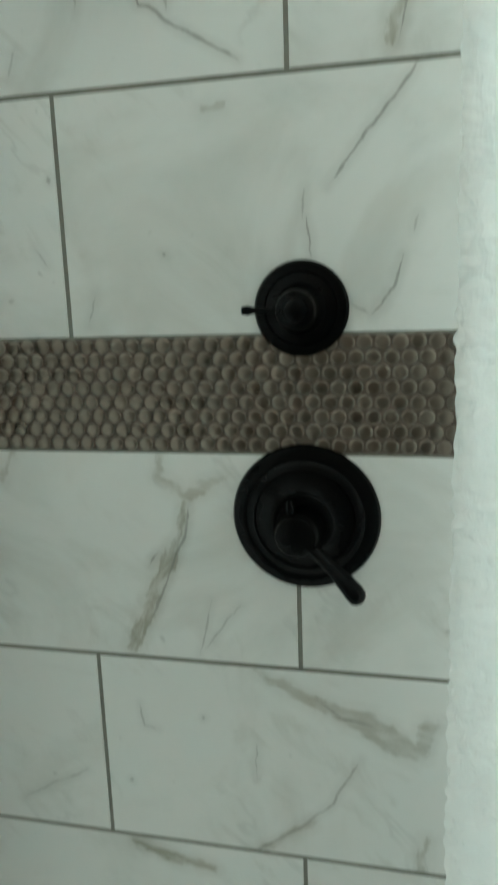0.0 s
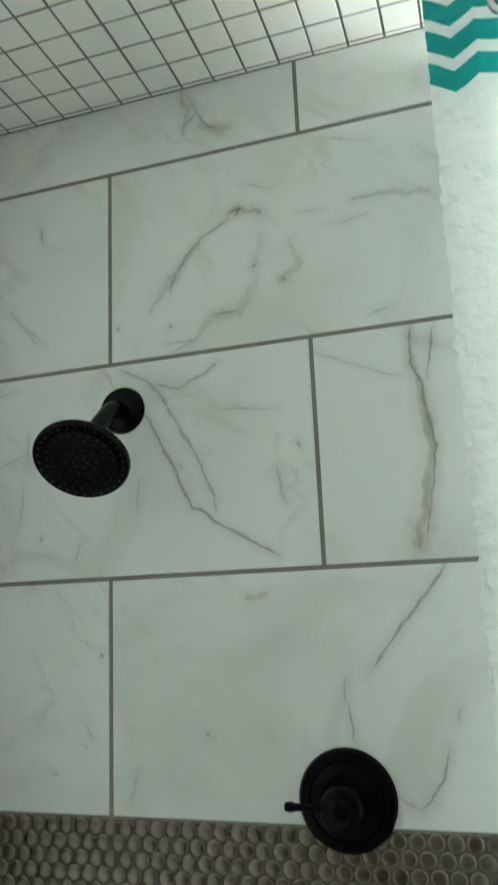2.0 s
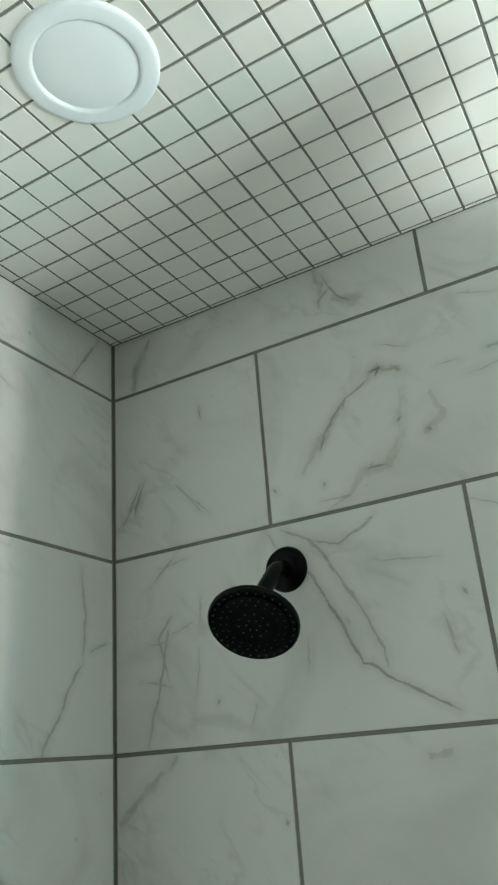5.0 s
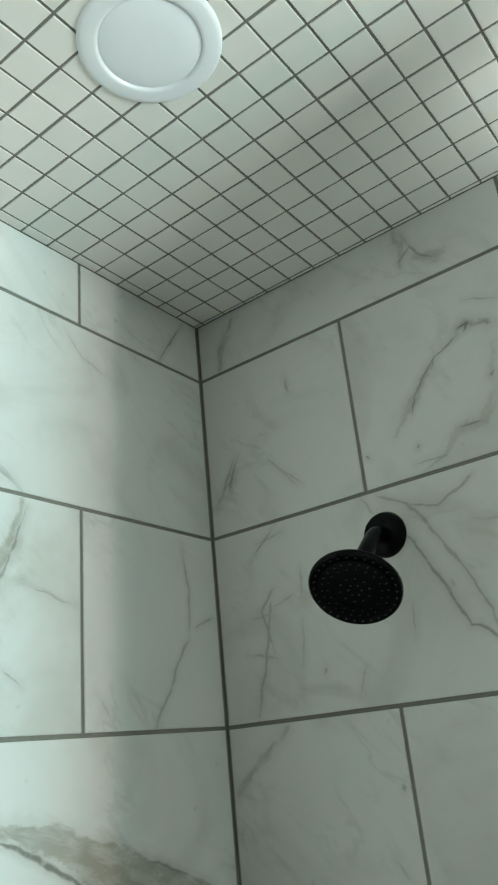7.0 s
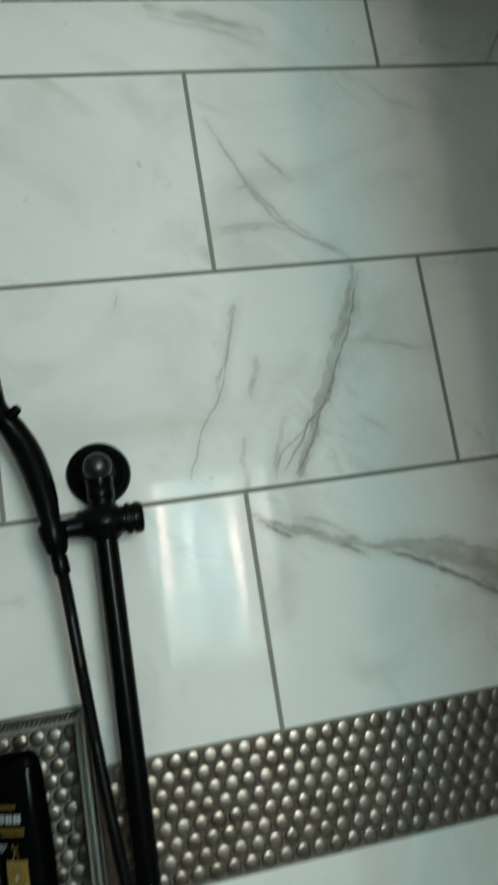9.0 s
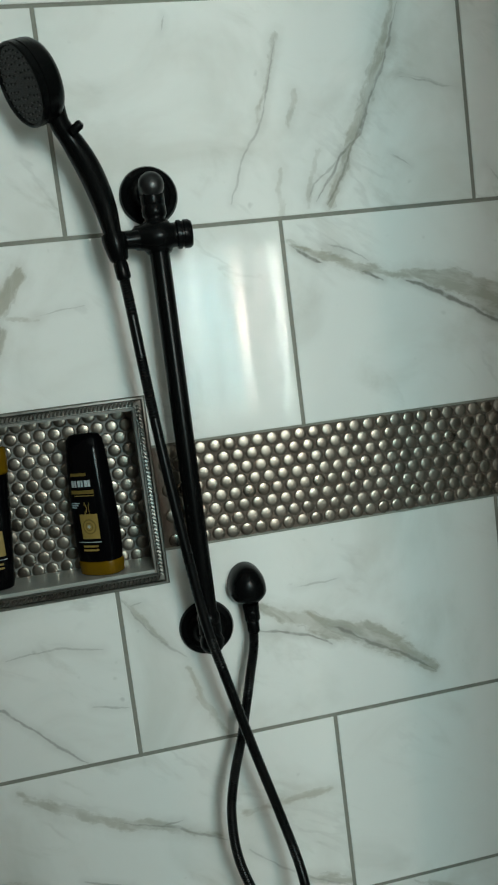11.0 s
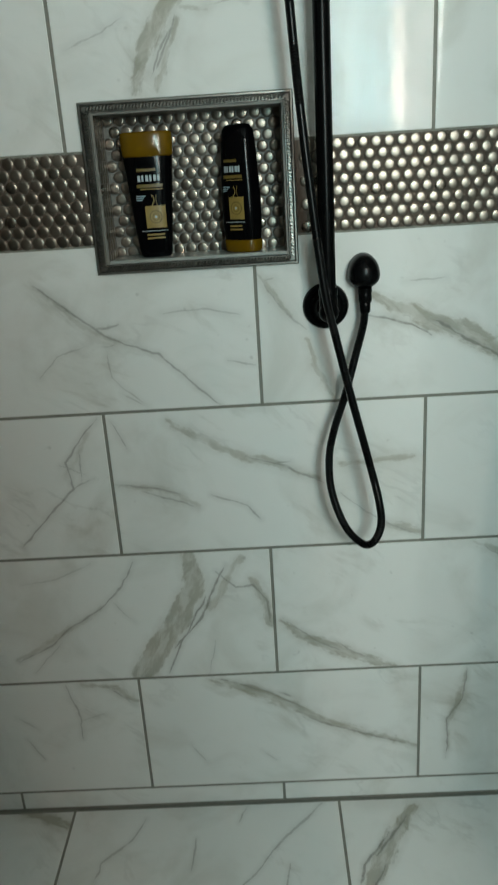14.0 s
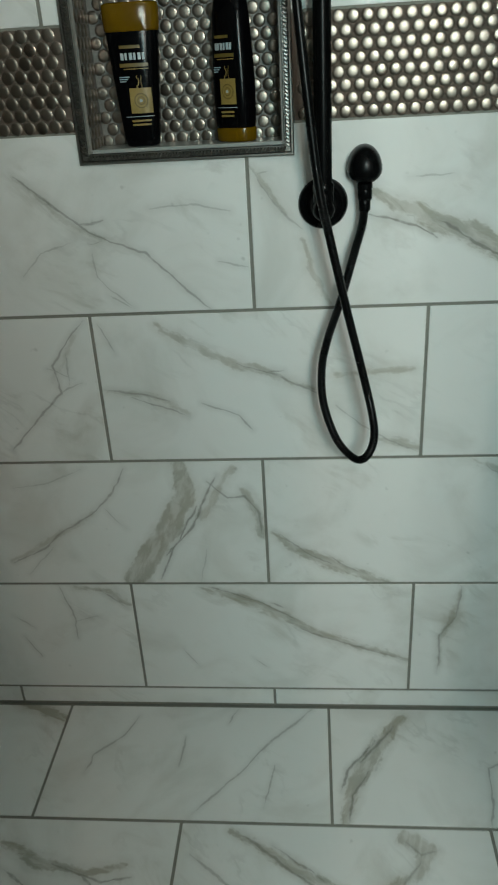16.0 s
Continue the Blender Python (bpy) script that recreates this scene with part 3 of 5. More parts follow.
def curtain_material():
    """White waffle cloth that lets light through, with a teal and white zigzag border at the top."""
    m, n, links, bsdf = nodes_of("white_waffle_cloth")
    uv = put(n, links, "UVMap").outputs[0]
    xyz = put(n, links, "SeparateXYZ", {0: uv}).outputs
    zig = math_node(n, links, "PINGPONG", xyz[0], 0.027)
    lift = math_node(n, links, "ADD", xyz[1], math_node(n, links, "MULTIPLY", zig, 0.62))
    cycle = math_node(n, links, "FRACT", math_node(n, links, "DIVIDE", math_node(n, links, "SUBTRACT", lift, 0.018), 0.042))
    teal = math_node(n, links, "GREATER_THAN", cycle, 0.36)
    top = math_node(n, links, "GREATER_THAN", lift, 2.247)
    teal = math_node(n, links, "MULTIPLY", teal, top)
    grain = put(n, links, "TexNoise", {"Vector": uv, "Scale": 30.0, "Detail": 4.0}).outputs[0]
    white = mix_colour(n, links, grain, (0.82, 0.84, 0.83, 1), (0.9, 0.92, 0.91, 1))
    green = mix_colour(n, links, grain, (0.0, 0.31, 0.295, 1), (0.006, 0.41, 0.39, 1))
    colour = mix_colour(n, links, teal, white, green)
    links.new(colour, bsdf.inputs["Base Color"])
    bsdf.inputs["Roughness"].default_value = 0.85
    waves = []
    for axis in (0, 1):
        s = math_node(n, links, "SINE", math_node(n, links, "MULTIPLY", xyz[axis], 2 * math.pi / 0.009))
        waves.append(math_node(n, links, "ABSOLUTE", s))
    waffle = math_node(n, links, "MULTIPLY", waves[0], waves[1])
    crumple = put(n, links, "TexNoise", {"Vector": uv, "Scale": 52.0, "Detail": 1.5}).outputs[0]
    height = math_node(n, links, "ADD", math_node(n, links, "MULTIPLY", waffle, 0.025), crumple)
    bump = put(n, links, "Bump", {"Height": height, "Strength": 1.0, "Distance": 0.011})
    links.new(bump.outputs[0], bsdf.inputs["Normal"])
    glow = put(n, links, "BsdfTranslucent", {0: colour})
    both = put(n, links, "MixShader", {0: 0.16, 1: bsdf.outputs[0], 2: glow.outputs[0]})
    links.new(both.outputs[0], n["Material Output"].inputs[0])
    return m


def sheer_material():
    """A thin printed sheer: uneven folds, some of them tinted, let most of the daylight through."""
    m, n, links, bsdf = nodes_of("sheer_cloth")
    uv = put(n, links, "UVMap").outputs[0]
    xyz = put(n, links, "SeparateXYZ", {0: uv}).outputs
    run = put(n, links, "CombineXYZ", {0: xyz[0], 1: math_node(n, links, "MULTIPLY", xyz[1], 0.06), 2: 0.0}).outputs[0]
    folds = put(n, links, "TexNoise", {"Vector": run, "Scale": 36.0, "Detail": 4.0, "Roughness": 0.65}).outputs[0]
    folds = put(n, links, "MapRange", {0: folds, 1: 0.44, 2: 0.56, 3: 0.35, 4: 1.0}).outputs[0]
    # gathers across the width, from the south edge (0.34) to the north edge (0.99)
    gather = n.new("ShaderNodeValToRGB")
    stops = gather.color_ramp.elements
    stops[0].position, stops[0].color = 0.34, (0.12, 0.16, 0.17, 1)
    stops[1].position, stops[1].color = 0.99, (0.05, 0.05, 0.05, 1)
    pale, blue, glow = (1.0, 0.93, 0.87, 1), (0.14, 0.35, 0.42, 1), (0.55, 0.78, 0.82, 1)
    dull = (0.2, 0.2, 0.195, 1)
    for at, tint in ((0.405, blue), (0.42, pale), (0.445, pale), (0.46, blue), (0.48, blue), (0.49, glow), (0.505, blue), (0.545, glow), (0.575, blue), (0.64, blue),
                     (0.655, glow), (0.67, blue), (0.715, blue), (0.73, pale), (0.765, pale), (0.78, dull), (0.9, dull), (0.92, glow), (0.955, pale), (0.97, dull)):
        stops.new(at).color = tint
    links.new(xyz[0], gather.inputs[0])
    low = put(n, links, "MapRange", {0: xyz[1], 1: 1.2, 2: 1.5, 3: 1.0, 4: 0.0}).outputs[0]
    print_tint = mix_colour(n, links, math_node(n, links, "MULTIPLY", low, folds), (1, 1, 1, 1), (1.0, 0.72, 0.66, 1))
    tinted = put(n, links, "Mix", {0: 1.0, 6: gather.outputs[0], 7: print_tint}, mode="RGBA", blend="MULTIPLY").outputs[2]
    # the lower sash stands behind a second layer
    tinted = mix_colour(n, links, put(n, links, "MapRange", {0: xyz[1], 1: 1.56, 2: 1.58, 3: 1.0, 4: 0.0}).outputs[0], tinted, put(n, links, "Mix", {0: 1.0, 6: tinted, 7: (0.5, 0.62, 0.64, 1)}, mode="RGBA", blend="MULTIPLY").outputs[2])
    fade = math_node(n, links, "MULTIPLY", put(n, links, "MapRange", {0: xyz[1], 1: 2.12, 2: 1.95, 3: 0.25, 4: 1.0}).outputs[0], put(n, links, "MapRange", {0: xyz[1], 1: 1.2, 2: 1.38, 3: 0.3, 4: 1.0}).outputs[0])
    thin = math_node(n, links, "MULTIPLY", math_node(n, links, "MULTIPLY", folds, fade), 0.95)
    clear = put(n, links, "BsdfTransparent", {0: tinted})
    bsdf.inputs["Base Color"].default_value, bsdf.inputs["Roughness"].default_value = (0.7, 0.75, 0.76, 1), 0.9
    both = put(n, links, "MixShader", {0: thin, 1: bsdf.outputs[0], 2: clear.outputs[0]})
    links.new(both.outputs[0], n["Material Output"].inputs[0])
    return m


CURTAIN, SHEER = curtain_material(), sheer_material()

# ---- mesh helpers ----
ORIGIN = {}


def finish(name, bm, material, smooth=False, origin=None):
    """A bmesh in world places becomes an object whose origin lies in its middle."""
    bmesh.ops.recalc_face_normals(bm, faces=bm.faces)
    if origin is None:
        lo = Vector([min(v.co[k] for v in bm.verts) for k in range(3)])
        hi = Vector([max(v.co[k] for v in bm.verts) for k in range(3)])
        origin = (lo + hi) / 2
    bmesh.ops.translate(bm, vec=-Vector(origin), verts=bm.verts)
    mesh = bpy.data.meshes.new(name)
    for face in bm.faces:
        face.smooth = smooth
    bm.to_mesh(mesh)
    bm.free()
    if smooth:
        mesh.set_sharp_from_angle(angle=radians(38))
    mesh.materials.append(material)
    ob = new(name, mesh)
    ob.location = origin
    ORIGIN[ob] = Vector(origin)
    return ob


def part(name, bm, material, parent, label="", smooth=True):
    ob = finish(name, bm, material, smooth)
    ob.parent = parent
    ob.location = ORIGIN[ob] - ORIGIN[parent]
    return tagged(ob, label)


def thing(name, place, label, category, group="", kind=""):
    ob = new(name)
    ob.empty_display_size = 0.02
    ob.location = place
    ORIGIN[ob] = Vector(place)
    return tagged(ob, label, category, group, kind)


def box(lo, hi, bevel=0.0, bm=None):
    own = bmesh.new()
    bmesh.ops.create_cube(own, size=1)
    for v in own.verts:
        v.co = Vector([lo[k] + (v.co[k] + 0.5) * (hi[k] - lo[k]) for k in range(3)])
    if bevel:
        bmesh.ops.bevel(own, geom=own.edges[:], offset=bevel, segments=2, affect="EDGES", profile=0.5)
    return join(bm, own)


def join(bm, own):
    if bm is None:
        return own
    mesh = bpy.data.meshes.new("scrap")
    own.to_mesh(mesh)
    own.free()
    bm.from_mesh(mesh)
    bpy.data.meshes.remove(mesh)
    return bm


def frame_of(axis):
    axis = Vector(axis).normalized()
    side = axis.cross(Vector((0, 0, 1)) if abs(axis.z) < 0.95 else Vector((1, 0, 0))).normalized()
    return axis, side, axis.cross(side)


def lathe(place, axis, profile, seg=32, bm=None):
    """Rings of (radius, height) about an axis through a place; ends are closed."""
    own = bmesh.new()
    axis, side, up = frame_of(axis)
    rings = []
    for r, h in profile:
        ring = []
        for k in range(seg):
            a = 2 * math.pi * k / seg
            ring.append(own.verts.new(Vector(place) + axis * h + (side * math.cos(a) + up * math.sin(a)) * max(r, 1e-5)))
        rings.append(ring)
    for a, b in zip(rings, rings[1:]):
        for k in range(seg):
            own.faces.new((a[k], a[(k + 1) % seg], b[(k + 1) % seg], b[k]))
    own.faces.new(rings[0])
    own.faces.new(rings[-1])
    return join(bm, own)


def glide(places, steps=12):
    """A smooth line through places (Catmull-Rom)."""
    pts = [Vector(p) for p in places]
    pts = [2 * pts[0] - pts[1]] + pts + [2 * pts[-1] - pts[-2]]
    out = []
    for k in range(1, len(pts) - 2):
        p0, p1, p2, p3 = pts[k - 1 : k + 3]
        for s in range(steps):
            t = s / steps
            out.append(0.5 * (2 * p1 + (p2 - p0) * t + (2 * p0 - 5 * p1 + 4 * p2 - p3) * t * t + (3 * p1 - p0 - 3 * p2 + p3) * t ** 3))
    return out + [pts[-2]]


def tube(line, radius, seg=14, bm=None, flat=1.0):
    """A tube along a line; radius is a number or one for each point."""
    own = bmesh.new()
    radii = radius if isinstance(radius, list) else [radius] * len(line)
    _, side, _ = frame_of(line[1] - line[0])
    rings = []
    for k, p in enumerate(line):
        way = (line[min(k + 1, len(line) - 1)] - line[max(k - 1, 0)]).normalized()
        side = (side - way * side.dot(way)).normalized()
        up = way.cross(side)
        rings.append([own.verts.new(p + radii[k] * (side * math.cos(2 * math.pi * j / seg) + flat * up * math.sin(2 * math.pi * j / seg))) for j in range(seg)])
    for a, b in zip(rings, rings[1:]):
        for j in range(seg):
            own.faces.new((a[j], a[(j + 1) % seg], b[(j + 1) % seg], b[j]))
    own.faces.new(rings[0])
    own.faces.new(rings[-1])
    return join(bm, own)


def ring(place, axis, big, small, bm=None, seg=36, sides=12):
    own = bmesh.new()
    axis, side, up = frame_of(axis)
    rows = []
    for k in range(seg):
        a = 2 * math.pi * k / seg
        out = side * math.cos(a) + up * math.sin(a)
        rows.append([own.verts.new(Vector(place) + out * (big + small * math.cos(2 * math.pi * j / sides)) + axis * small * math.sin(2 * math.pi * j / sides)) for j in range(sides)])
    for k in range(seg):
        for j in range(sides):
            own.faces.new((rows[k][j], rows[(k + 1) % seg][j], rows[(k + 1) % seg][(j + 1) % sides], rows[k][(j + 1) % sides]))
    return join(bm, own)


# ---- the large structure ----
FLOOR, CEIL, DEEP = -0.02, 2.496, 0.0016
NICHE = (0.866, 1.197, 1.238, 1.493)  # run and height of the recess in the west wall
SOUTH, NORTH, EAST, SHOWER = -1.9, 0.6, WIN_X, 0.94

wall_west = tagged(finish("wall_west", (lambda bm: [
    box((-0.16, SOUTH, FLOOR), (-DEEP, -NICHE[1], CEIL + 0.1), bm=bm),
    box((-0.16, -NICHE[0], FLOOR), (-DEEP, 0.1, CEIL + 0.1), bm=bm),
    box((-0.16, -NICHE[1], FLOOR), (-DEEP, -NICHE[0], NICHE[2]), bm=bm),
    box((-0.16, -NICHE[1], NICHE[3]), (-DEEP, -NICHE[0], CEIL + 0.1), bm=bm),
    box((-0.16, -NICHE[1], NICHE[2]), (-0.1, -NICHE[0], NICHE[3]), bm=bm)] and bm)(bmesh.new()), GROUT),
    "shower wall of large glossy white marble-look tiles with grey joints", "wall", kind="structure")
wall_north = tagged(finish("wall_north", box((-DEEP, DEEP, FLOOR), (SHOWER + 0.06, 0.1, CEIL + 0.1)), GROUT),
    "shower wall of large glossy white marble-look tiles with grey joints", "wall", kind="structure")
wall_south = tagged(finish("wall_south", box((-DEEP, SOUTH - 0.1, FLOOR), (EAST, SOUTH, CEIL + 0.1)), TAUPE), "plain warm taupe painted wall", "wall", kind="structure")
wall_north_outer = tagged(finish("wall_north_outer", box((SHOWER + 0.06, NORTH, FLOOR), (EAST, NORTH + 0.1, CEIL + 0.1)), PAINT), "plain pale painted wall", "wall", kind="structure")
wall_partition = tagged(finish("wall_partition", box((SHOWER + 0.002, 0.1, FLOOR), (SHOWER + 0.058, NORTH + 0.1, CEIL + 0.1)), PAINT), "plain pale painted wall", "wall", kind="structure")


def east_wall(bm):
    x0, x1 = EAST, EAST + 0.14
    box((x0, SOUTH - 0.1, FLOOR), (x1, WIN_Y0, CEIL + 0.1), bm=bm)
    box((x0, WIN_Y1, FLOOR), (x1, NORTH + 0.1, CEIL + 0.1), bm=bm)
    box((x0, WIN_Y0, FLOOR), (x1, WIN_Y1, WIN_Z0), bm=bm)
    box((x0, WIN_Y0, WIN_Z1), (x1, WIN_Y1, CEIL + 0.1), bm=bm)
    return bm


wall_east = tagged(finish("wall_east", east_wall(bmesh.new()), PAINT), "plain pale painted wall with a window", "wall", kind="structure")
floor = tagged(finish("floor", box((-0.16, SOUTH - 0.1, FLOOR - 0.12), (EAST + 0.14, NORTH + 0.1, FLOOR - DEEP)), GROUT),
    "shower floor of large marble-look tiles with grey joints", "floor", kind="structure")
ceiling_outer = tagged(finish("ceiling_outer", box((SHOWER + 0.19, SOUTH - 0.1, CEIL), (EAST + 0.14, NORTH + 0.1, CEIL + 0.1)), WHITE_PAINT),
    "plain white painted ceiling", "ceiling", kind="structure")
# added light blocker, out of view: keeps window light off the lower south tiles
wall_half = tagged(finish("wall_half", box((1.64, SOUTH, FLOOR), (1.74, -0.66, 1.66), 0.004), PAINT), "plain pale half-height wall, added out of view to shade the shower", "wall", kind="structure")


def mosaic_ceiling():
    """Small square tiles on dark grout, all in one mesh with two materials."""
    bm = box((-DEEP, SOUTH, CEIL), (SHOWER + 0.188, NORTH + 0.1, CEIL + 0.1))
    rng = random.Random(4)
    step_x, step_y, gap, first_x, first_y = 0.0527, 0.0518, 0.0036, 0.021, 0.0085
    xs = [0.0] + [first_x + step_x * k for k in range(22)]
    ys = [0.0] + [first_y + step_y * k for k in range(37)]
    for i, x in enumerate(xs[:-1]):
        for j, y in enumerate(ys[:-1]):
            x0, x1 = x + gap / 2, min(xs[i + 1] - gap / 2, SHOWER + 0.18)
            y0, y1 = -(ys[j + 1] - gap / 2), -(y + gap / 2)
            low = CEIL - 0.0009 - rng.random() * 0.0004
            jx, jy = rng.uniform(-0.0004, 0.0004), rng.uniform(-0.0004, 0.0004)
            rim = [bm.verts.new((a + jx, b + jy, CEIL)) for a, b in ((x0, y0), (x1, y0), (x1, y1), (x0, y1))]
            e = 0.0006
            tilt = rng.uniform(-0.0003, 0.0003)
            face = [bm.verts.new((a + jx, b + jy, low + t)) for a, b, t in ((x0 + e, y0 + e, tilt), (x1 - e, y0 + e, 0), (x1 - e, y1 - e, -tilt), (x0 + e, y1 - e, 0))]
            bm.faces.new(face).material_index = 1
            for k in range(4):
                bm.faces.new((rim[k], rim[(k + 1) % 4], face[(k + 1) % 4], face[k])).material_index = 1
    ob = finish("ceiling", bm, CEIL_GROUT)
    ob.data.materials.append(CEIL_TILE)
    return ob


tagged(mosaic_ceiling(), "shower ceiling of small square white mosaic tiles with dark grout", "ceiling", kind="structure")

# the window that lights the room
window = thing("window_1", (EAST + 0.07, (WIN_Y0 + WIN_Y1) / 2, WIN_Z0), "white framed window that lets in soft daylight", "window", kind="structure")
wf = bmesh.new()
for lo, hi in (((EAST + 0.03, WIN_Y0, WIN_Z0), (EAST + 0.055, WIN_Y0 + 0.03, WIN_Z1)), ((EAST + 0.03, WIN_Y1 - 0.03, WIN_Z0), (EAST + 0.055, WIN_Y1, WIN_Z1)),
               ((EAST + 0.03, WIN_Y0 + 0.03, WIN_Z0), (EAST + 0.055, WIN_Y1 - 0.03, WIN_Z0 + 0.03)), ((EAST + 0.03, WIN_Y0 + 0.03, WIN_Z1 - 0.03), (EAST + 0.055, WIN_Y1 - 0.03, WIN_Z1))):
    box(lo, hi, 0.003, wf)
part("window_frame", wf, PLASTIC, window, "white window frame")


def sheer_curtain():
    bm = bmesh.new()
    uv = bm.loops.layers.uv.new("UVMap")
    count, low, high = 90, WIN_Z0 - 0.05, WIN_Z1 + 0.06
    rows = []
    for k in range(count + 1):
        y = WIN_Y0 - 0.05 + (WIN_Y1 - WIN_Y0 + 0.1) * k / count
        x = EAST - 0.03 + 0.012 * math.sin(k * 0.9) + 0.006 * math.sin(k * 0.37)
        rows.append([bm.verts.new((x, y, z)) for z in (low, high)])
    for a, b in zip(rows, rows[1:]):
        f = bm.faces.new((a[0], b[0], b[1], a[1]))
        for loop in f.loops:
            loop[uv].uv = (loop.vert.co.y + 1, loop.vert.co.z)
    ob = finish("sheer_curtain", bm, SHEER, True)
    return tagged(ob, "thin pale sheer curtain hanging before the window", "curtain")


sheer_curtain()

# ---- shower fittings on the north wall ----
head = thing("overhead_shower", (0.335, 0, 1.985), "matt black round shower head on a bent wall arm", "shower head")
part("flange", lathe((0.335, 0.002, 1.985), (0, -1, 0), [(0.0355, 0), (0.0355, 0.003), (0.033, 0.008), (0.026, 0.011), (0.014, 0.012)]), BLACK, head)
FACE = Vector((0.1, -0.63, -0.77)).normalized()
HEAD_C = Vector((0.345, -0.137, 1.886))
arm_end = HEAD_C - FACE * 0.048
part("arm", tube(glide([(0.335, -0.004, 1.985), (0.336, -0.034, 1.979), (0.338, -0.062, 1.96), arm_end]), 0.0122), BLACK, head)
part("ball_joint", lathe(arm_end - FACE * 0.006, FACE, [(0.012, 0), (0.0155, 0.004), (0.0155, 0.016), (0.013, 0.022), (0.015, 0.03), (0.02, 0.036)]), BLACK, head)
body = part("spray_body", lathe(HEAD_C - FACE * 0.026, FACE, [(0.018, 0), (0.03, 0.006), (0.048, 0.012), (0.0595, 0.017), (0.0625, 0.021), (0.0625, 0.026), (0.0605, 0.029), (0.057, 0.0275), (0.05, 0.0265), (0.0495, 0.0285), (0.03, 0.0295), (0.029, 0.028), (0.012, 0.028)], 48), BLACK, head)


def nozzles(centre, axis, rings, lift, size=0.0016):
    bm = bmesh.new()
    axis, side, up = frame_of(axis)
    for r, count in rings:
        for k in range(count):
            a = 2 * math.pi * k / count + r * 90
            lathe(centre + axis * lift + (side * math.cos(a) + up * math.sin(a)) * r, axis, [(size, 0), (size * 0.7, 0.0025)], 6, bm)
    return bm


part("nozzle_plate", nozzles(HEAD_C, FACE, ((0.055, 30), (0.044, 24), (0.036, 18), (0.02, 10), (0.009, 6)), 0.0015), NOZZLE, body, "rows of small rubber nozzles")

small = thing("diverter_valve", (0.634, 0, 1.462), "small round matt black valve with a short peg lever", "valve")
part("escutcheon", lathe((0.634, 0.002, 1.462), (0, -1, 0), [(0.0605, 0), (0.0605, 0.005), (0.057, 0.0095), (0.047, 0.011), (0.045, 0.009), (0.032, 0.012), (0.028, 0.02), (0.026, 0.03)], 48), BLACK, small)
part("knob", lathe((0.634, -0.026, 1.462), (0, -1, 0), [(0.026, 0), (0.026, 0.004), (0.0255, 0.022), (0.023, 0.027), (0.0165, 0.029), (0.0155, 0.033), (0.011, 0.036), (0.005, 0.037)], 40), BLACK, small)
peg = [Vector((0.61, -0.042, 1.462)), Vector((0.592, -0.044, 1.4625)), Vector((0.58, -0.045, 1.463)), Vector((0.574, -0.045, 1.463)), Vector((0.567, -0.045, 1.463))]
part("peg_lever", tube(peg, [0.0042, 0.0042, 0.0045, 0.0062, 0.0048]), BLACK, small)

big = thing("mixer_valve", (0.636, 0, 1.188), "large round matt black mixer valve with a slanting lever handle", "valve")
part("escutcheon", lathe((0.636, 0.002, 1.188), (0, -1, 0), [(0.1, 0), (0.1, 0.004), (0.097, 0.009), (0.085, 0.013), (0.08, 0.0125), (0.075, 0.016), (0.068, 0.0175), (0.066, 0.015), (0.046, 0.018), (0.038, 0.026), (0.033, 0.04)], 64), BLACK, big)
hub = part("hub", lathe((0.636, -0.034, 1.188), (0, -1, 0), [(0.03, 0), (0.029, 0.012), (0.027, 0.022), (0.028, 0.03), (0.0285, 0.044), (0.025, 0.051), (0.015, 0.054), (0.004, 0.0545)], 40), BLACK, big)
lever = [Vector(p) for p in ((0.64, -0.066, 1.18), (0.66, -0.07, 1.164), (0.68, -0.075, 1.147), (0.696, -0.079, 1.131), (0.7075, -0.082, 1.1185), (0.7125, -0.083, 1.1125), (0.716, -0.0835, 1.109), (0.718, -0.084, 1.107))]
part("lever_handle", tube(lever, [0.0115, 0.0108, 0.0112, 0.0142, 0.016, 0.015, 0.0105, 0.004], 16, flat=0.75), BLACK, hub)
part("pointer", tube([Vector((0.63, -0.07, 1.205)), Vector((0.627, -0.072, 1.222)), Vector((0.6265, -0.072, 1.232))], [0.0065, 0.0058, 0.0042]), BLACK, hub)
big.location += Vector((-0.002, 0, -0.002))

# ---- slide bar with hand shower on the west wall ----
BAR_X, BAR_Y = 0.06, -0.806
bar = thing("slide_bar", (0, BAR_Y, 1.148), "matt black shower slide bar with round wall flanges", "shower rail")
part("bar", lathe((BAR_X, BAR_Y, 1.15), (0, 0, 1), [(0.0138, 0), (0.0138, 0.63)], 24), BLACK, bar)
for z, up in ((1.79, 1), (1.143, -1)):
    part("flange", lathe((0.0, BAR_Y, z), (1, 0, 0), [(0.042, 0), (0.042, 0.003), (0.0395, 0.008), (0.032, 0.011), (0.029, 0.0095), (0.023, 0.013), (0.018, 0.022)], 40), BLACK, bar)
    part("bracket", lathe((0.012, BAR_Y, z), (1, 0, 0), [(0.0155, 0), (0.0145, 0.02), (0.0155, 0.03), (0.0172, 0.045), (0.0176, 0.056), (0.0166, 0.0625), (0.0122, 0.068), (0.006, 0.0705), (0.001, 0.071)], 32), SATIN if up > 0 else BLACK, bar)
    part("collar", lathe((BAR_X, BAR_Y, z - up * 0.012), (0, 0, -up), [(0.0165, 0), (0.0165, 0.012), (0.0155, 0.014), (0.0168, 0.016), (0.0168, 0.026), (0.0145, 0.03)], 28), BLACK, bar)
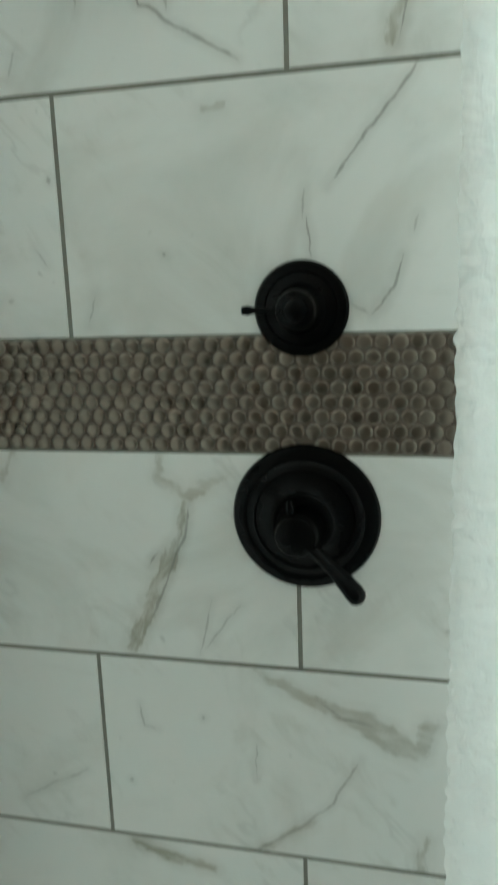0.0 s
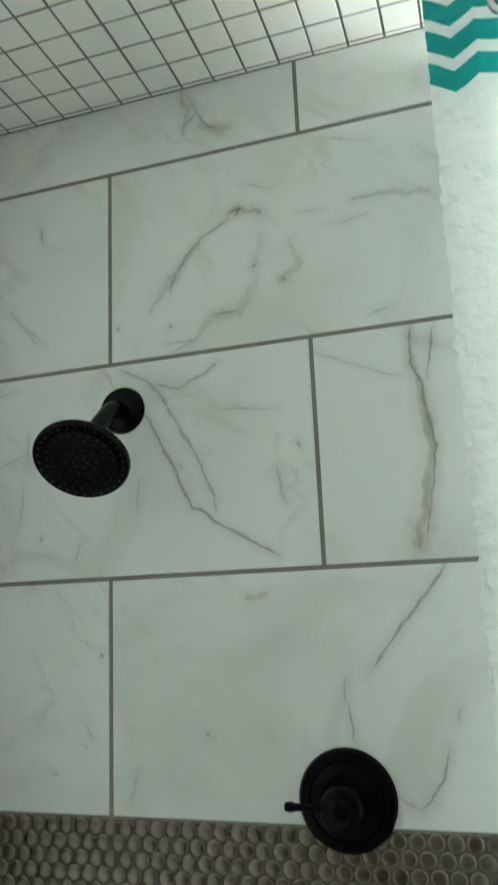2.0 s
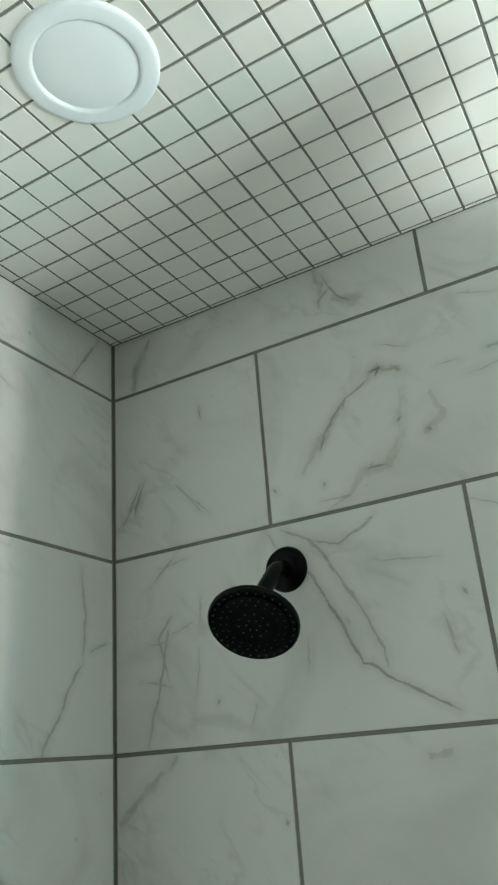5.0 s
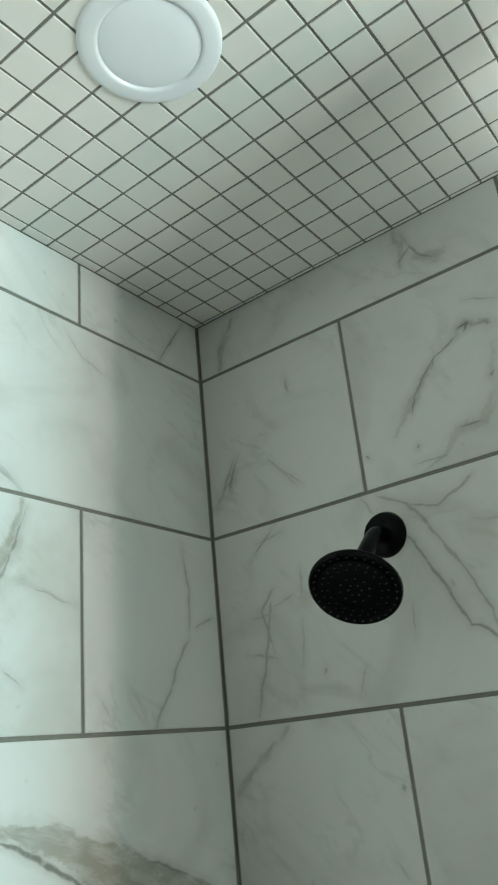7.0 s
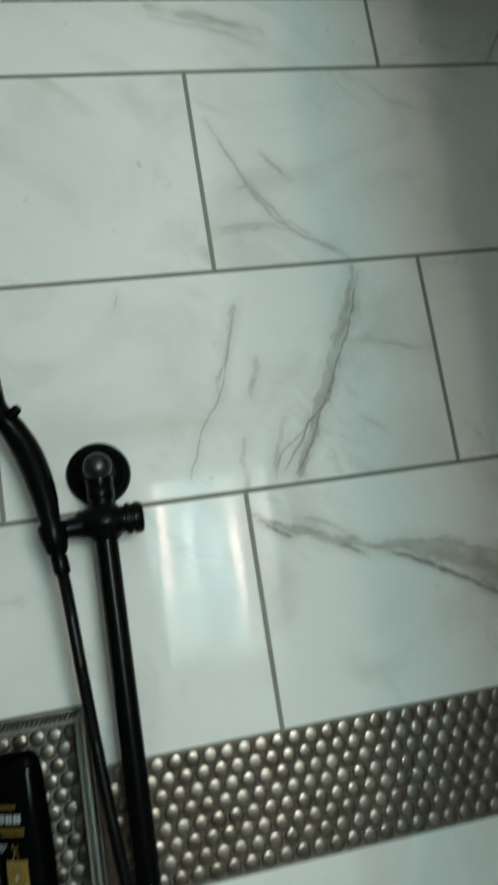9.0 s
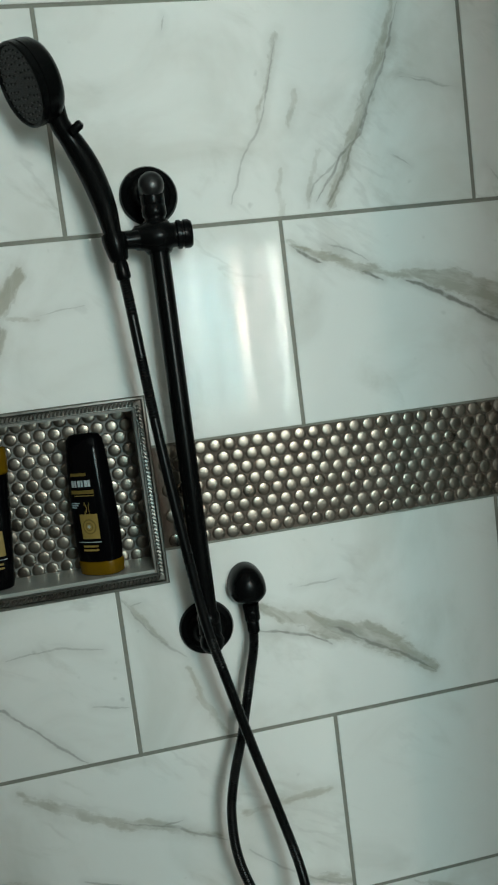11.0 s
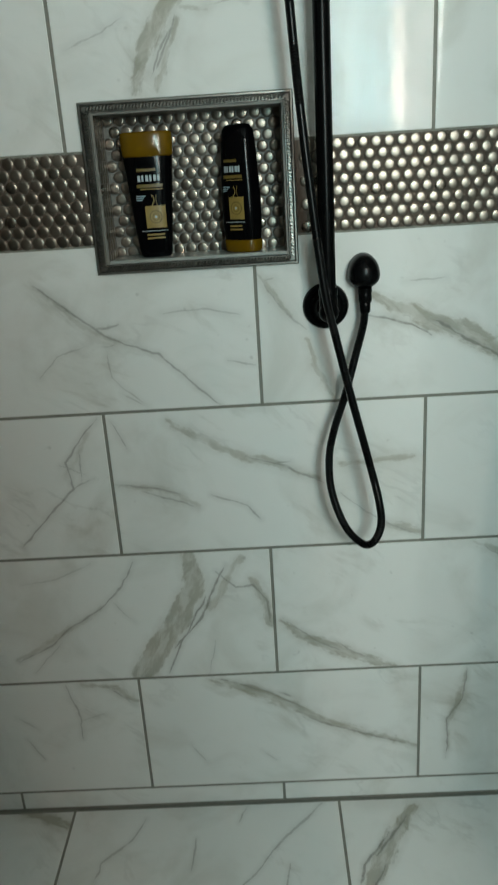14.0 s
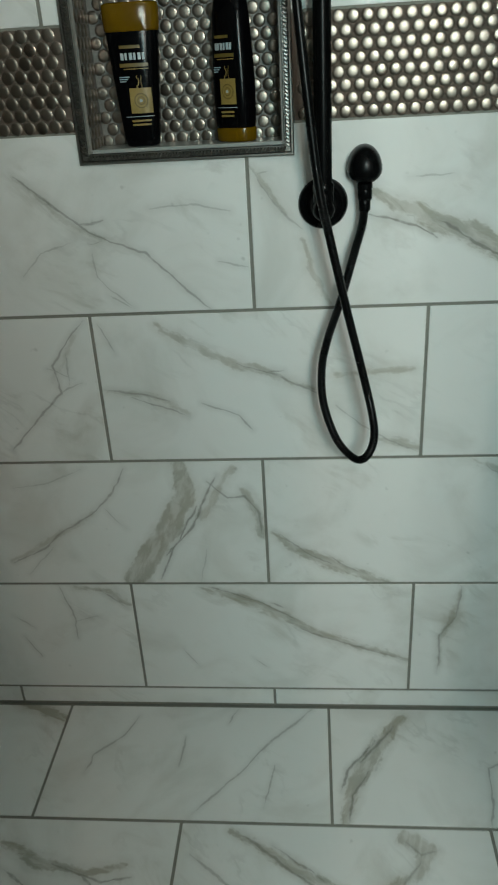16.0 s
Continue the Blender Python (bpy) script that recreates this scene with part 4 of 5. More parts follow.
slider = part("slider", lathe((BAR_X + 0.004, BAR_Y - 0.034, 1.722), (0, 1, 0), [(0.012, 0), (0.0165, 0.004), (0.017, 0.012), (0.021, 0.02), (0.0225, 0.034), (0.021, 0.048), (0.0165, 0.054), (0.0165, 0.06)], 32), BLACK, bar)
part("slider_sleeve", lathe((BAR_X, BAR_Y, 1.7), (0, 0, 1), [(0.0165, 0), (0.019, 0.004), (0.019, 0.04), (0.0165, 0.044)], 28), BLACK, slider)
part("slider_knob", lathe((BAR_X + 0.004, BAR_Y + 0.024, 1.722), (0, 1, 0), [(0.014, 0), (0.0195, 0.003), (0.0195, 0.008), (0.0175, 0.009), (0.0175, 0.0115), (0.0195, 0.0125), (0.0195, 0.019), (0.017, 0.023), (0.008, 0.0245)], 32), BLACK, slider)
part("holder_arm", lathe((0.074, -0.862, 1.719), (-0.1, 1, 0.02), [(0.0125, 0), (0.0115, 0.01), (0.0135, 0.03)], 20), BLACK, slider)
CLIP = Vector((0.09, -0.865, 1.712))
GRIP = Vector((0.02, -0.12, 1)).normalized()
part("holder_cup", lathe(CLIP - GRIP * 0.022, GRIP, [(0.0105, 0), (0.0125, 0.003), (0.016, 0.02), (0.0165, 0.03), (0.0155, 0.036)], 28), BLACK, slider)

hand_shower = thing("hand_shower", CLIP, "matt black hand shower resting in its slide bar holder", "hand shower")
HS = Vector((0.112, -0.952, 1.913))
HS_FACE = Vector((0.4, -0.84, -0.36)).normalized()
back = HS - HS_FACE * 0.028
line = glide([CLIP + GRIP * 0.012, (0.083, -0.872, 1.765), (0.073, -0.884, 1.812), (0.075, -0.9, 1.848), (0.087, -0.915, 1.874), back + Vector((0.0, 0.006, -0.008))], 8)
radii = [0.0115 + 0.0055 * math.sin(math.pi * min(1, k / (len(line) - 1) * 1.25)) + 0.005 * max(0, k / (len(line) - 1) - 0.7) / 0.3 for k in range(len(line))]
handle = part("handle", tube(line, radii, 20), BLACK, hand_shower)
part("spray_head", lathe(HS - HS_FACE * 0.034, HS_FACE, [(0.022, 0), (0.037, 0.001), (0.0455, 0.004), (0.0495, 0.01), (0.0505, 0.017), (0.0508, 0.0285), (0.0498, 0.029), (0.0498, 0.0305), (0.0508, 0.031), (0.0508, 0.0375), (0.0492, 0.0395), (0.0468, 0.0395), (0.0455, 0.037), (0.02, 0.0365), (0.004, 0.037)], 56), BLACK, hand_shower)
part("nozzle_plate", nozzles(HS, HS_FACE, ((0.041, 26), (0.034, 22), (0.026, 16), (0.016, 10)), 0.002, 0.0013), NOZZLE, hand_shower, "rows of small rubber nozzles")
part("mode_button", lathe((0.098, -0.9, 1.857), (0.35, 0.75, 0.5), [(0.006, 0), (0.006, 0.014), (0.004, 0.017)], 16), BLACK, handle)

elbow = thing("wall_elbow", (0, -0.738, 1.2), "matt black domed wall outlet elbow for the shower hose", "wall outlet")
dome = lathe((0, -0.738, 1.205), (1, 0, 0), [(0.029, 0), (0.029, 0.004), (0.0287, 0.02), (0.0262, 0.033), (0.021, 0.042), (0.012, 0.047), (0.003, 0.048)], 36)
for v in dome.verts:
    v.co.z = 1.196 + (v.co.z - 1.205) * (1.32 if v.co.z > 1.205 else 0.78)
part("dome", dome, BLACK, elbow)
part("hose_nut", lathe((0.03, -0.738, 1.176), (0, 0.02, -1), [(0.0125, 0), (0.0125, 0.008), (0.0112, 0.009), (0.0118, 0.011), (0.0118, 0.024), (0.0095, 0.027)], 24), BLACK, elbow)

hose = thing("shower_hose", (0.09, -0.74, 0.7), "black ribbed shower hose hanging in a long loop", "hose")
way = glide([CLIP - GRIP * 0.015, (0.0875, -0.8575, 1.64), (0.085, -0.851, 1.55), (0.086, -0.845, 1.473), (0.088, -0.835, 1.367), (0.09, -0.815, 1.19), (0.092, -0.797, 1.102), (0.094, -0.771, 0.989),
             (0.096, -0.743, 0.875), (0.098, -0.724, 0.79), (0.1, -0.7205, 0.742), (0.096, -0.733, 0.706), (0.091, -0.754, 0.699), (0.085, -0.787, 0.737), (0.079, -0.81, 0.808),
             (0.07, -0.812, 0.873), (0.059, -0.8, 0.925), (0.05, -0.778, 0.987), (0.042, -0.754, 1.07), (0.034, -0.741, 1.115), (0.03, -0.738, 1.155)], 40)
part("hose", tube(way, [0.0072 + (0.0004 if k % 2 else -0.0004) for k in range(len(way))], 12), HOSE, hose)

part("ferrule", lathe(CLIP - GRIP * 0.046, GRIP, [(0.0085, 0), (0.0098, 0.003), (0.0098, 0.02), (0.0085, 0.024)], 20), BLACK, hose)
part("ferrule", lathe((0.031, -0.738, 1.132), (0, 0, 1), [(0.0082, 0), (0.0095, 0.003), (0.0095, 0.018), (0.008, 0.021)], 20), BLACK, hose)

# ---- the niche with its trim, and the bottles in it ----
niche = thing("wall_niche", (0, -1.0315, 1.236), "recessed wall niche lined with metal penny tiles and a rope trim", "niche")
N0, N1, NB, NT, NX = NICHE[0], NICHE[1], NICHE[2], NICHE[3], -0.088
for lo, hi in (((NX - 0.008, -N1 + 0.001, NB + 0.001), (NX, -N0 - 0.001, NT - 0.001)), ((NX, -N1 + 0.001, NB + 0.001), (-0.001, -N1 + 0.006, NT - 0.001)),
               ((NX, -N0 - 0.006, NB + 0.001), (-0.001, -N0 - 0.001, NT - 0.001)), ((NX, -N1 + 0.006, NT - 0.006), (-0.001, -N0 - 0.006, NT - 0.001))):
    part("lining_panel", box(lo, hi), NICHE_GROUT, niche, "grouted lining panel", smooth=False)
part("ledge", box((NX, -N1 + 0.006, NB + 0.001), (-0.001, -N0 - 0.006, NB + 0.007), 0.001), SILL, niche, "smooth grey ledge", smooth=False)


def trim_bar(a, b, inward):
    """One side of the trim: a flat fillet, an outer bead and a twisted rope."""
    a, b, inward = Vector(a), Vector(b), Vector(inward)
    along = (b - a).normalized()
    out = Vector((1, 0, 0))
    bm = bmesh.new()
    shape = [(-0.0, 0.0), (0.0, 0.007), (0.002, 0.0092), (0.0045, 0.0092), (0.006, 0.007), (0.0065, 0.0055), (0.0135, 0.0055), (0.0142, 0.006), (0.0152, 0.006), (0.0158, 0.0045), (0.0158, 0.0)]
    ends = []
    for p, sign in ((a, 1), (b, -1)):
        ends.append([bm.verts.new(p + inward * s + out * h + along * sign * s) for s, h in shape])
    for k in range(len(shape) - 1):
        bm.faces.new((ends[0][k], ends[0][k + 1], ends[1][k + 1], ends[1][k]))
    bm.faces.new(ends[0]), bm.faces.new(ends[1])
    return bm, along, out


def rope(a, b, inward):
    a, b, inward = Vector(a), Vector(b), Vector(inward)
    along, out = (b - a).normalized(), Vector((1, 0, 0))
    bm = bmesh.new()
    a, b = a + along * 0.014, b - along * 0.014
    count = int((b - a).length / 0.0056)
    for k in range(count):
        c = a + (b - a) * (k + 0.5) / count + inward * 0.01 + out * 0.006
        slant = (along * 0.6 + inward * 0.8).normalized()
        tube([c - slant * 0.0046 - out * 0.001, c - slant * 0.002 + out * 0.0018, c + slant * 0.002 + out * 0.0018, c + slant * 0.0046 - out * 0.001], [0.0012, 0.0024, 0.0024, 0.0012], 6, bm)
    return bm


corners = [(-1.2135, 1.2225), (-0.852, 1.2225), (-0.852, 1.5075), (-1.2135, 1.5075)]
for k, inward in enumerate(((0, 0, 1), (0, -1, 0), (0, 0, -1), (0, 1, 0))):
    a, b = ((0.0, *corners[k]), (0.0, *corners[(k + 1) % 4]))
    bm, _, _ = trim_bar(a, b, inward)
    side = part("trim", bm, TRIM, niche, "aged pewter trim", smooth=False)
    part("rope_moulding", rope(a, b, inward), TRIM, side, "twisted rope moulding")


def squircle(place, turn, sections, seg=40, power=2.6):
    """A flattened bottle body: sections of (height, half width, half depth), turned about its upright axis."""
    bm = bmesh.new()
    rings = []
    for h, w, d in sections:
        row = []
        for k in range(seg):
            a = 2 * math.pi * k / seg
            c, s = math.cos(a), math.sin(a)
            u = w * math.copysign(abs(c) ** (2 / power), c)
            v = d * math.copysign(abs(s) ** (2 / power), s)
            row.append(bm.verts.new(Vector(place) + Vector((v * math.cos(turn) - u * math.sin(turn), u * math.cos(turn) + v * math.sin(turn), h))))
        rings.append(row)
    for a, b in zip(rings, rings[1:]):
        for k in range(seg):
            bm.faces.new((a[k], a[(k + 1) % seg], b[(k + 1) % seg], b[k]))
    bm.faces.new(rings[0]), bm.faces.new(rings[-1])
    return bm


def print_patch(place, turn, sections, u0, u1, h0, h1, lift=0.0006, power=2.6):
    """A thin print that follows the front of the bottle."""
    bm = bmesh.new()
    hs = [s[0] for s in sections]
    rows = []
    for j in range(7):
        h = h0 + (h1 - h0) * j / 6
        w = float(np.interp(h, hs, [s[1] for s in sections]))
        d = float(np.interp(h, hs, [s[2] for s in sections]))
        row = []
        for k in range(9):
            u = (u0 + (u1 - u0) * k / 8)
            u = max(-0.97 * w, min(0.97 * w, u))
            v = d * (1 - abs(u / w) ** power) ** (1 / power) + lift
            row.append(bm.verts.new(Vector(place) + Vector((v * math.cos(turn) - u * math.sin(turn), u * math.cos(turn) + v * math.sin(turn), h))))
        rows.append(row)
    for a, b in zip(rows, rows[1:]):
        for k in range(8):
            bm.faces.new((a[k], a[k + 1], b[k + 1], b[k]))
    return bm


def bottle(place, turn, cap_up, label):
    ob = thing("shampoo_bottle", place, label, "bottle", "bottles in the niche")
    if cap_up:
        secs = [(0.0, 0.024, 0.015), (0.002, 0.0275, 0.018), (0.012, 0.03, 0.02), (0.06, 0.0345, 0.022), (0.12, 0.0395, 0.0235), (0.158, 0.0425, 0.0235), (0.172, 0.0435, 0.0225)]
        cap = [(0.172, 0.042, 0.0215), (0.174, 0.0445, 0.023), (0.188, 0.0455, 0.023), (0.206, 0.046, 0.0225), (0.211, 0.045, 0.0215), (0.213, 0.042, 0.019)]
        base, shift = 0.0, 0.0
    else:
        secs = [(0.022, 0.034, 0.0235), (0.04, 0.036, 0.0245), (0.09, 0.0365, 0.025), (0.15, 0.0335, 0.0235), (0.19, 0.031, 0.021), (0.207, 0.029, 0.018), (0.214, 0.0245, 0.0125), (0.216, 0.018, 0.007)]
        cap = [(0.0, 0.032, 0.021), (0.002, 0.0345, 0.0235), (0.018, 0.0355, 0.0245), (0.021, 0.035, 0.024), (0.022, 0.033, 0.0225)]
        base, shift = 0.0, 0.004
    body = part("bottle_body", squircle(place, turn, secs), BOTTLE, ob)
    part("cap", squircle(place, turn, cap), GOLD, ob, "translucent amber gold cap")
    top = 0.142 if cap_up else 0.148
    half = 0.021 if cap_up else 0.018

    def mark(name, u0, u1, h0, h1, mat, lift=0.0006):
        part(name, print_patch(place, turn, secs, u0, u1, top + h0, top + h1, lift), mat, body)

    def round_mark(name, u, h, r, mat, lift):
        patch = bmesh.new()
        ring_places = []
        for k in range(20):
            a = 2 * math.pi * k / 20
            uu, hh = u + r * math.cos(a), top + h + r * math.sin(a)
            w = float(np.interp(hh, [q[0] for q in secs], [q[1] for q in secs]))
            d = float(np.interp(hh, [q[0] for q in secs], [q[2] for q in secs]))
            v = d * (1 - abs(min(0.97, uu / w)) ** 2.6) ** (1 / 2.6) + lift
            ring_places.append(patch.verts.new(Vector(place) + Vector((v * math.cos(turn) - uu * math.sin(turn), uu * math.cos(turn) + v * math.sin(turn), hh))))
        patch.faces.new(ring_places)
        part(name, patch, mat, body)

    # the name as six plain pale blocks
    widths = 6
    for k in range(widths):
        u = -half + 2 * half * (k + 0.1) / widths
        mark("name_block", u, u + 0.005 - 0.0012 * (k % 2), -0.0105, -0.0005, WHITE_PRINT)
    mark("maker_bar", -half, half * 0.6, 0.006, 0.0105, DARK_GOLD)
    mark("gold_bar", -half - 0.002, half + 0.002, -0.021, -0.0155, DARK_GOLD)
    mark("gold_line", -half + 0.004, half + 0.002, -0.0245, -0.0232, GOLD_PRINT)
    for k in range(3):
        mark("fine_print", -half - 0.005, -half + 0.012 - 0.003 * k, -0.036 - 0.0032 * k, -0.0345 - 0.0032 * k, BLUE_PRINT)
    mark("gold_panel", -half + 0.009, half + 0.003, -0.09, -0.052, GOLD_PRINT, 0.0005)
    mid = 0.006
    for r, mat, lift in ((0.0115, DARK_GOLD, 0.0008), (0.0098, GOLD_PRINT, 0.001), (0.0065, DARK_GOLD, 0.0012), (0.005, GOLD_PRINT, 0.0014), (0.0024, WHITE_PRINT, 0.0016)):
        round_mark("panel_emblem", mid, -0.071, r, mat, lift)
    for k in range(5):
        lean = 0.0035 * math.sin(k * 0.75)
        mark("swirl", 0.001 + lean, 0.0025 + lean, -0.052 + 0.0035 * k, -0.0475 + 0.0035 * k, GOLD_PRINT)
        mark("swirl", 0.009 - lean * 0.3, 0.0102 - lean * 0.3, -0.052 + 0.0035 * k, -0.0475 + 0.0035 * k, DARK_GOLD)
    mark("white_line", -half - 0.001, half + 0.004, -0.0955, -0.0945, WHITE_PRINT)
    for k in range(2):
        mark("fine_print", -half + 0.008, half - 0.002, -0.103 - 0.006 * k, -0.1 - 0.006 * k, GOLD_PRINT)
    return ob


bottle((-0.04, -1.1095, NB + 0.0072), radians(4), True, "black tapered shampoo bottle with amber gold cap on top")
bottle((-0.04, -0.949, NB + 0.0072), radians(-34), False, "black conditioner bottle standing on its amber gold cap")

# ---- ceiling lamp ----
down = thing("ceiling_light", (0.391, -0.529, CEIL), "round white recessed ceiling light, switched off", "ceiling light")
part("trim_ring", lathe((0.391, -0.529, CEIL), (0, 0, -1), [(0.087, 0), (0.087, 0.0025), (0.0855, 0.0045), (0.081, 0.0058), (0.0675, 0.0068), (0.0655, 0.0066), (0.0635, 0.0055), (0.0625, 0.0035), (0.062, 0.003)], 72), PLASTIC, down)
part("diffuser", lathe((0.391, -0.529, CEIL - 0.0025), (0, 0, -1), [(0.0618, 0), (0.0618, 0.0012), (0.0605, 0.0018), (0.03, 0.0024), (0.002, 0.0026)], 64), PLASTIC, down, "white frosted diffuser")

# ---- shower curtain on its rod ----
ROD_X, ROD_Z = 0.91, 2.331
rod = thing("curtain_rod", (ROD_X, -0.95, ROD_Z), "brushed steel shower curtain rod between two walls", "curtain rod")
part("rod", lathe((ROD_X, 0.0, ROD_Z), (0, -1, 0), [(0.0125, 0.001), (0.0125, 1.899)], 28), CHROME, rod)
part("rod_end", lathe((ROD_X, 0.0, ROD_Z), (0, -1, 0), [(0.028, 0.0), (0.028, 0.006), (0.02, 0.012), (0.0145, 0.02)], 28), CHROME, rod)

curtain = thing("shower_curtain", (ROD_X, -0.2, 0.12), "white waffle weave shower curtain with teal zigzag border, drawn aside", "shower curtain")


def curtain_cloth():
    bm = bmesh.new()
    uv = bm.loops.layers.uv.new("UVMap")
    rng = random.Random(9)
    # folds seen from above: sharp at their ends, drawn close together beside the wall
    folds = [(0.94, -0.006), (0.93, -0.03), (0.97, -0.06), (0.845, -0.11), (0.955, -0.15), (0.834, -0.192), (0.8235, -0.2), (0.872, -0.2), (0.917, -0.23), (0.955, -0.272), (0.985, -0.3), (0.935, -0.318), (0.965, -0.338), (0.99, -0.36)]
    plan = glide([(x, y, 0) for x, y in folds], 10)
    run = [0.0]
    for a, b in zip(plan, plan[1:]):
        run.append(run[-1] + (b - a).length)
    levels = [0.1 + 0.005 * k for k in range(458)] + [2.391]
    rows = []
    for z in levels:
        loose = (2.39 - z) / 2.3
        row = []
        for k, p in enumerate(plan):
            x = ROD_X + (p.x - ROD_X) * (1 + 0.045 * loose) + 0.0015 * loose * math.sin(k * 0.21 + z * 2.1) + (0.0014 * math.sin(z * 47 + k * 0.8) + 0.0013 * math.sin(z * 305 + k * 0.45) * (0.6 + math.sin(z * 37 + k * 0.2)) + 0.001 * math.sin(z * 193 - k * 0.6)) * min(1, loose * 6)
            y = p.y * (1 + 0.05 * loose * math.sin(z * 1.3)) + 0.003 * loose * math.sin(z * 3.1 + k * 0.13)
            y -= 0.05 * loose * max(0.0, (k - 70) / (len(plan) - 71))
            row.append(bm.verts.new((x, y, z)))
        rows.append(row)
    for j, (a, b) in enumerate(zip(rows, rows[1:])):
        for k in range(len(plan) - 1):
            f = bm.faces.new((a[k], a[k + 1], b[k + 1], b[k]))
            for loop, (i, z) in zip(f.loops, ((k, levels[j]), (k + 1, levels[j]), (k + 1, levels[j + 1]), (k, levels[j + 1]))):
                loop[uv].uv = (run[i], z)
    return bm


cloth = part("cloth", curtain_cloth(), CURTAIN, curtain)
cloth.data.polygons.foreach_set("use_smooth", [True] * len(cloth.data.polygons))
for y in (-0.045, -0.088, -0.13, -0.17, -0.231):
    part("grommet", ring((ROD_X + 0.002, y, ROD_Z - 0.006), (0.25, 1, 0), 0.0235, 0.0048), CHROME, curtain, "steel grommet ring")

# ---- tiles: pieces of the walls and the floor ----


def tile_piece(wall, parent, outline, box_uv, rng):
    """A porcelain tile from its outline (run, height), counter-clockwise, with an eased edge."""
    ease, lift = 0.0011, rng.uniform(-0.0003, 0.0003)
    area = sum(p[0] * q[1] - q[0] * p[1] for p, q in zip(outline, outline[1:] + outline[:1]))
    if area < 0:
        outline = outline[::-1]
    count = len(outline)
    inner = []
    for k in range(count):
        p, q, r = outline[k - 1], outline[k], outline[(k + 1) % count]
        off = Vector((0, 0))
        for s, e in ((p, q), (q, r)):
            d = Vector((e[0] - s[0], e[1] - s[1])).normalized()
            off += Vector((-d.y, d.x)) * ease
        inner.append((q[0] + off.x, q[1] + off.y))

    def place(u, v, h):
        return {"A": (u, -h, v), "B": (h, -u, v), "F": (v, -u, FLOOR + h)}[wall]

    bm = bmesh.new()
    low = [bm.verts.new(place(*p, -DEEP)) for p in outline]
    mid = [bm.verts.new(place(*p, lift - ease * 0.7)) for p in outline]
    top = [bm.verts.new(place(*p, lift)) for p in inner]
    for a, b in ((low, mid), (mid, top)):
        for k in range(count):
            bm.faces.new((a[k], a[(k + 1) % count], b[(k + 1) % count], b[k]))
    bm.faces.new(top)
    mat = marble("marble_tile", wall, box_uv)
    return part("tile", bm, mat, parent, smooth=False)


def tile_rows(wall, parent, levels, joints, end, gap=0.0062, holes=()):
    rng = random.Random(ord(wall))
    for (v0, v1), firsts in zip(levels, joints):
        cuts = [0.0] + [u for u in firsts if u < end] + [end]
        for u0, u1 in zip(cuts, cuts[1:]):
            a0, a1, b0, b1 = u0 + (gap / 2 if u0 else 0.004), u1 - gap / 2, v0 + gap / 2, v1 - gap / 2
            if a1 - a0 < 0.01:
                continue
            outline = [(a0, b0), (a1, b0), (a1, b1), (a0, b1)]
            for h0, h1, k0, k1 in holes:
                if h0 < a1 and h1 > a0 and k0 < b1 and k1 > b0:
                    c0, c1 = max(h0, a0), min(h1, a1)
                    if k0 <= b0:  # the hole bites into the lower edge
                        outline = [(a0, b0), (c0, b0), (c0, k1), (c1, k1), (c1, b0), (a1, b0), (a1, b1), (a0, b1)]
                    else:
                        outline = [(a0, b0), (a1, b0), (a1, b1), (c1, b1), (c1, k0), (c0, k0), (c0, b1), (a0, b1)]
                    outline = [p for k, p in enumerate(outline) if p != outline[k - 1]]
                    tidy = []
                    for k, p in enumerate(outline):
                        q, r = outline[k - 1], outline[(k + 1) % len(outline)]
                        if p not in (q, r) and not ((q[0] == p[0] == r[0]) or (q[1] == p[1] == r[1])):
                            tidy.append(p)
                    outline = tidy
            tile_piece(wall, parent, outline, (u0, u1, v0, v1), rng)


LEVELS = [(FLOOR + 0.004, 0.036), (0.036, 0.344), (0.344, 0.652), (0.652, 0.960), (0.960, 1.2735), (1.4285, 1.742), (1.742, 2.058), (2.058, 2.374), (2.374, 2.498)]
ODD_A, EVEN_A = (0.622,), (0.314,)
ODD_B, EVEN_B = (0.311, 0.932, 1.552), (0.62, 1.24, 1.86)
tile_rows("A", wall_north, LEVELS, [ODD_A, EVEN_A, ODD_A, EVEN_A, ODD_A, EVEN_A, ODD_A, EVEN_A, ODD_A], SHOWER)
TOP_B = (0.302, 0.931, 1.551)
tile_rows("B", wall_west, LEVELS, [ODD_B, EVEN_B, ODD_B, EVEN_B, ODD_B, (0.616, 1.245, 1.865), TOP_B, (0.611, 1.235, 1.855), TOP_B], -SOUTH, holes=[(0.853, 1.2125, 1.2235, 1.5065)])
FLOOR_ROWS = [(0.314 * k, 0.314 * (k + 1)) for k in range(8)]
tile_rows("F", floor, [(0.003, 0.313)] + FLOOR_ROWS[1:], [(0.181, 0.805, 1.43), (0.493, 1.113, 1.74)] * 4, -SOUTH)


# ---- metal penny tiles, in staggered rows ----
def penny_mesh(name):
    bm = bmesh.new()
    rings = []
    for r, h in ((0.0104, 0.0), (0.01, 0.0009), (0.0086, 0.0014), (0.0055, 0.0018)):
        rings.append([bm.verts.new((r * math.cos(2 * math.pi * k / 12), r * math.sin(2 * math.pi * k / 12), h)) for k in range(12)])
    tip = bm.verts.new((0, 0, 0.002))
    for a, b in zip(rings, rings[1:]):
        for k in range(12):
            bm.faces.new((a[k], a[(k + 1) % 12], b[(k + 1) % 12], b[k]))
    for k in range(12):
        bm.faces.new((rings[3][k], rings[3][(k + 1) % 12], tip))
    for f in bm.faces:
        f.smooth = True
    mesh = bpy.data.meshes.new(name)
    bm.to_mesh(mesh)
    bm.free()
    mesh.materials.append(PENNY)
    return mesh


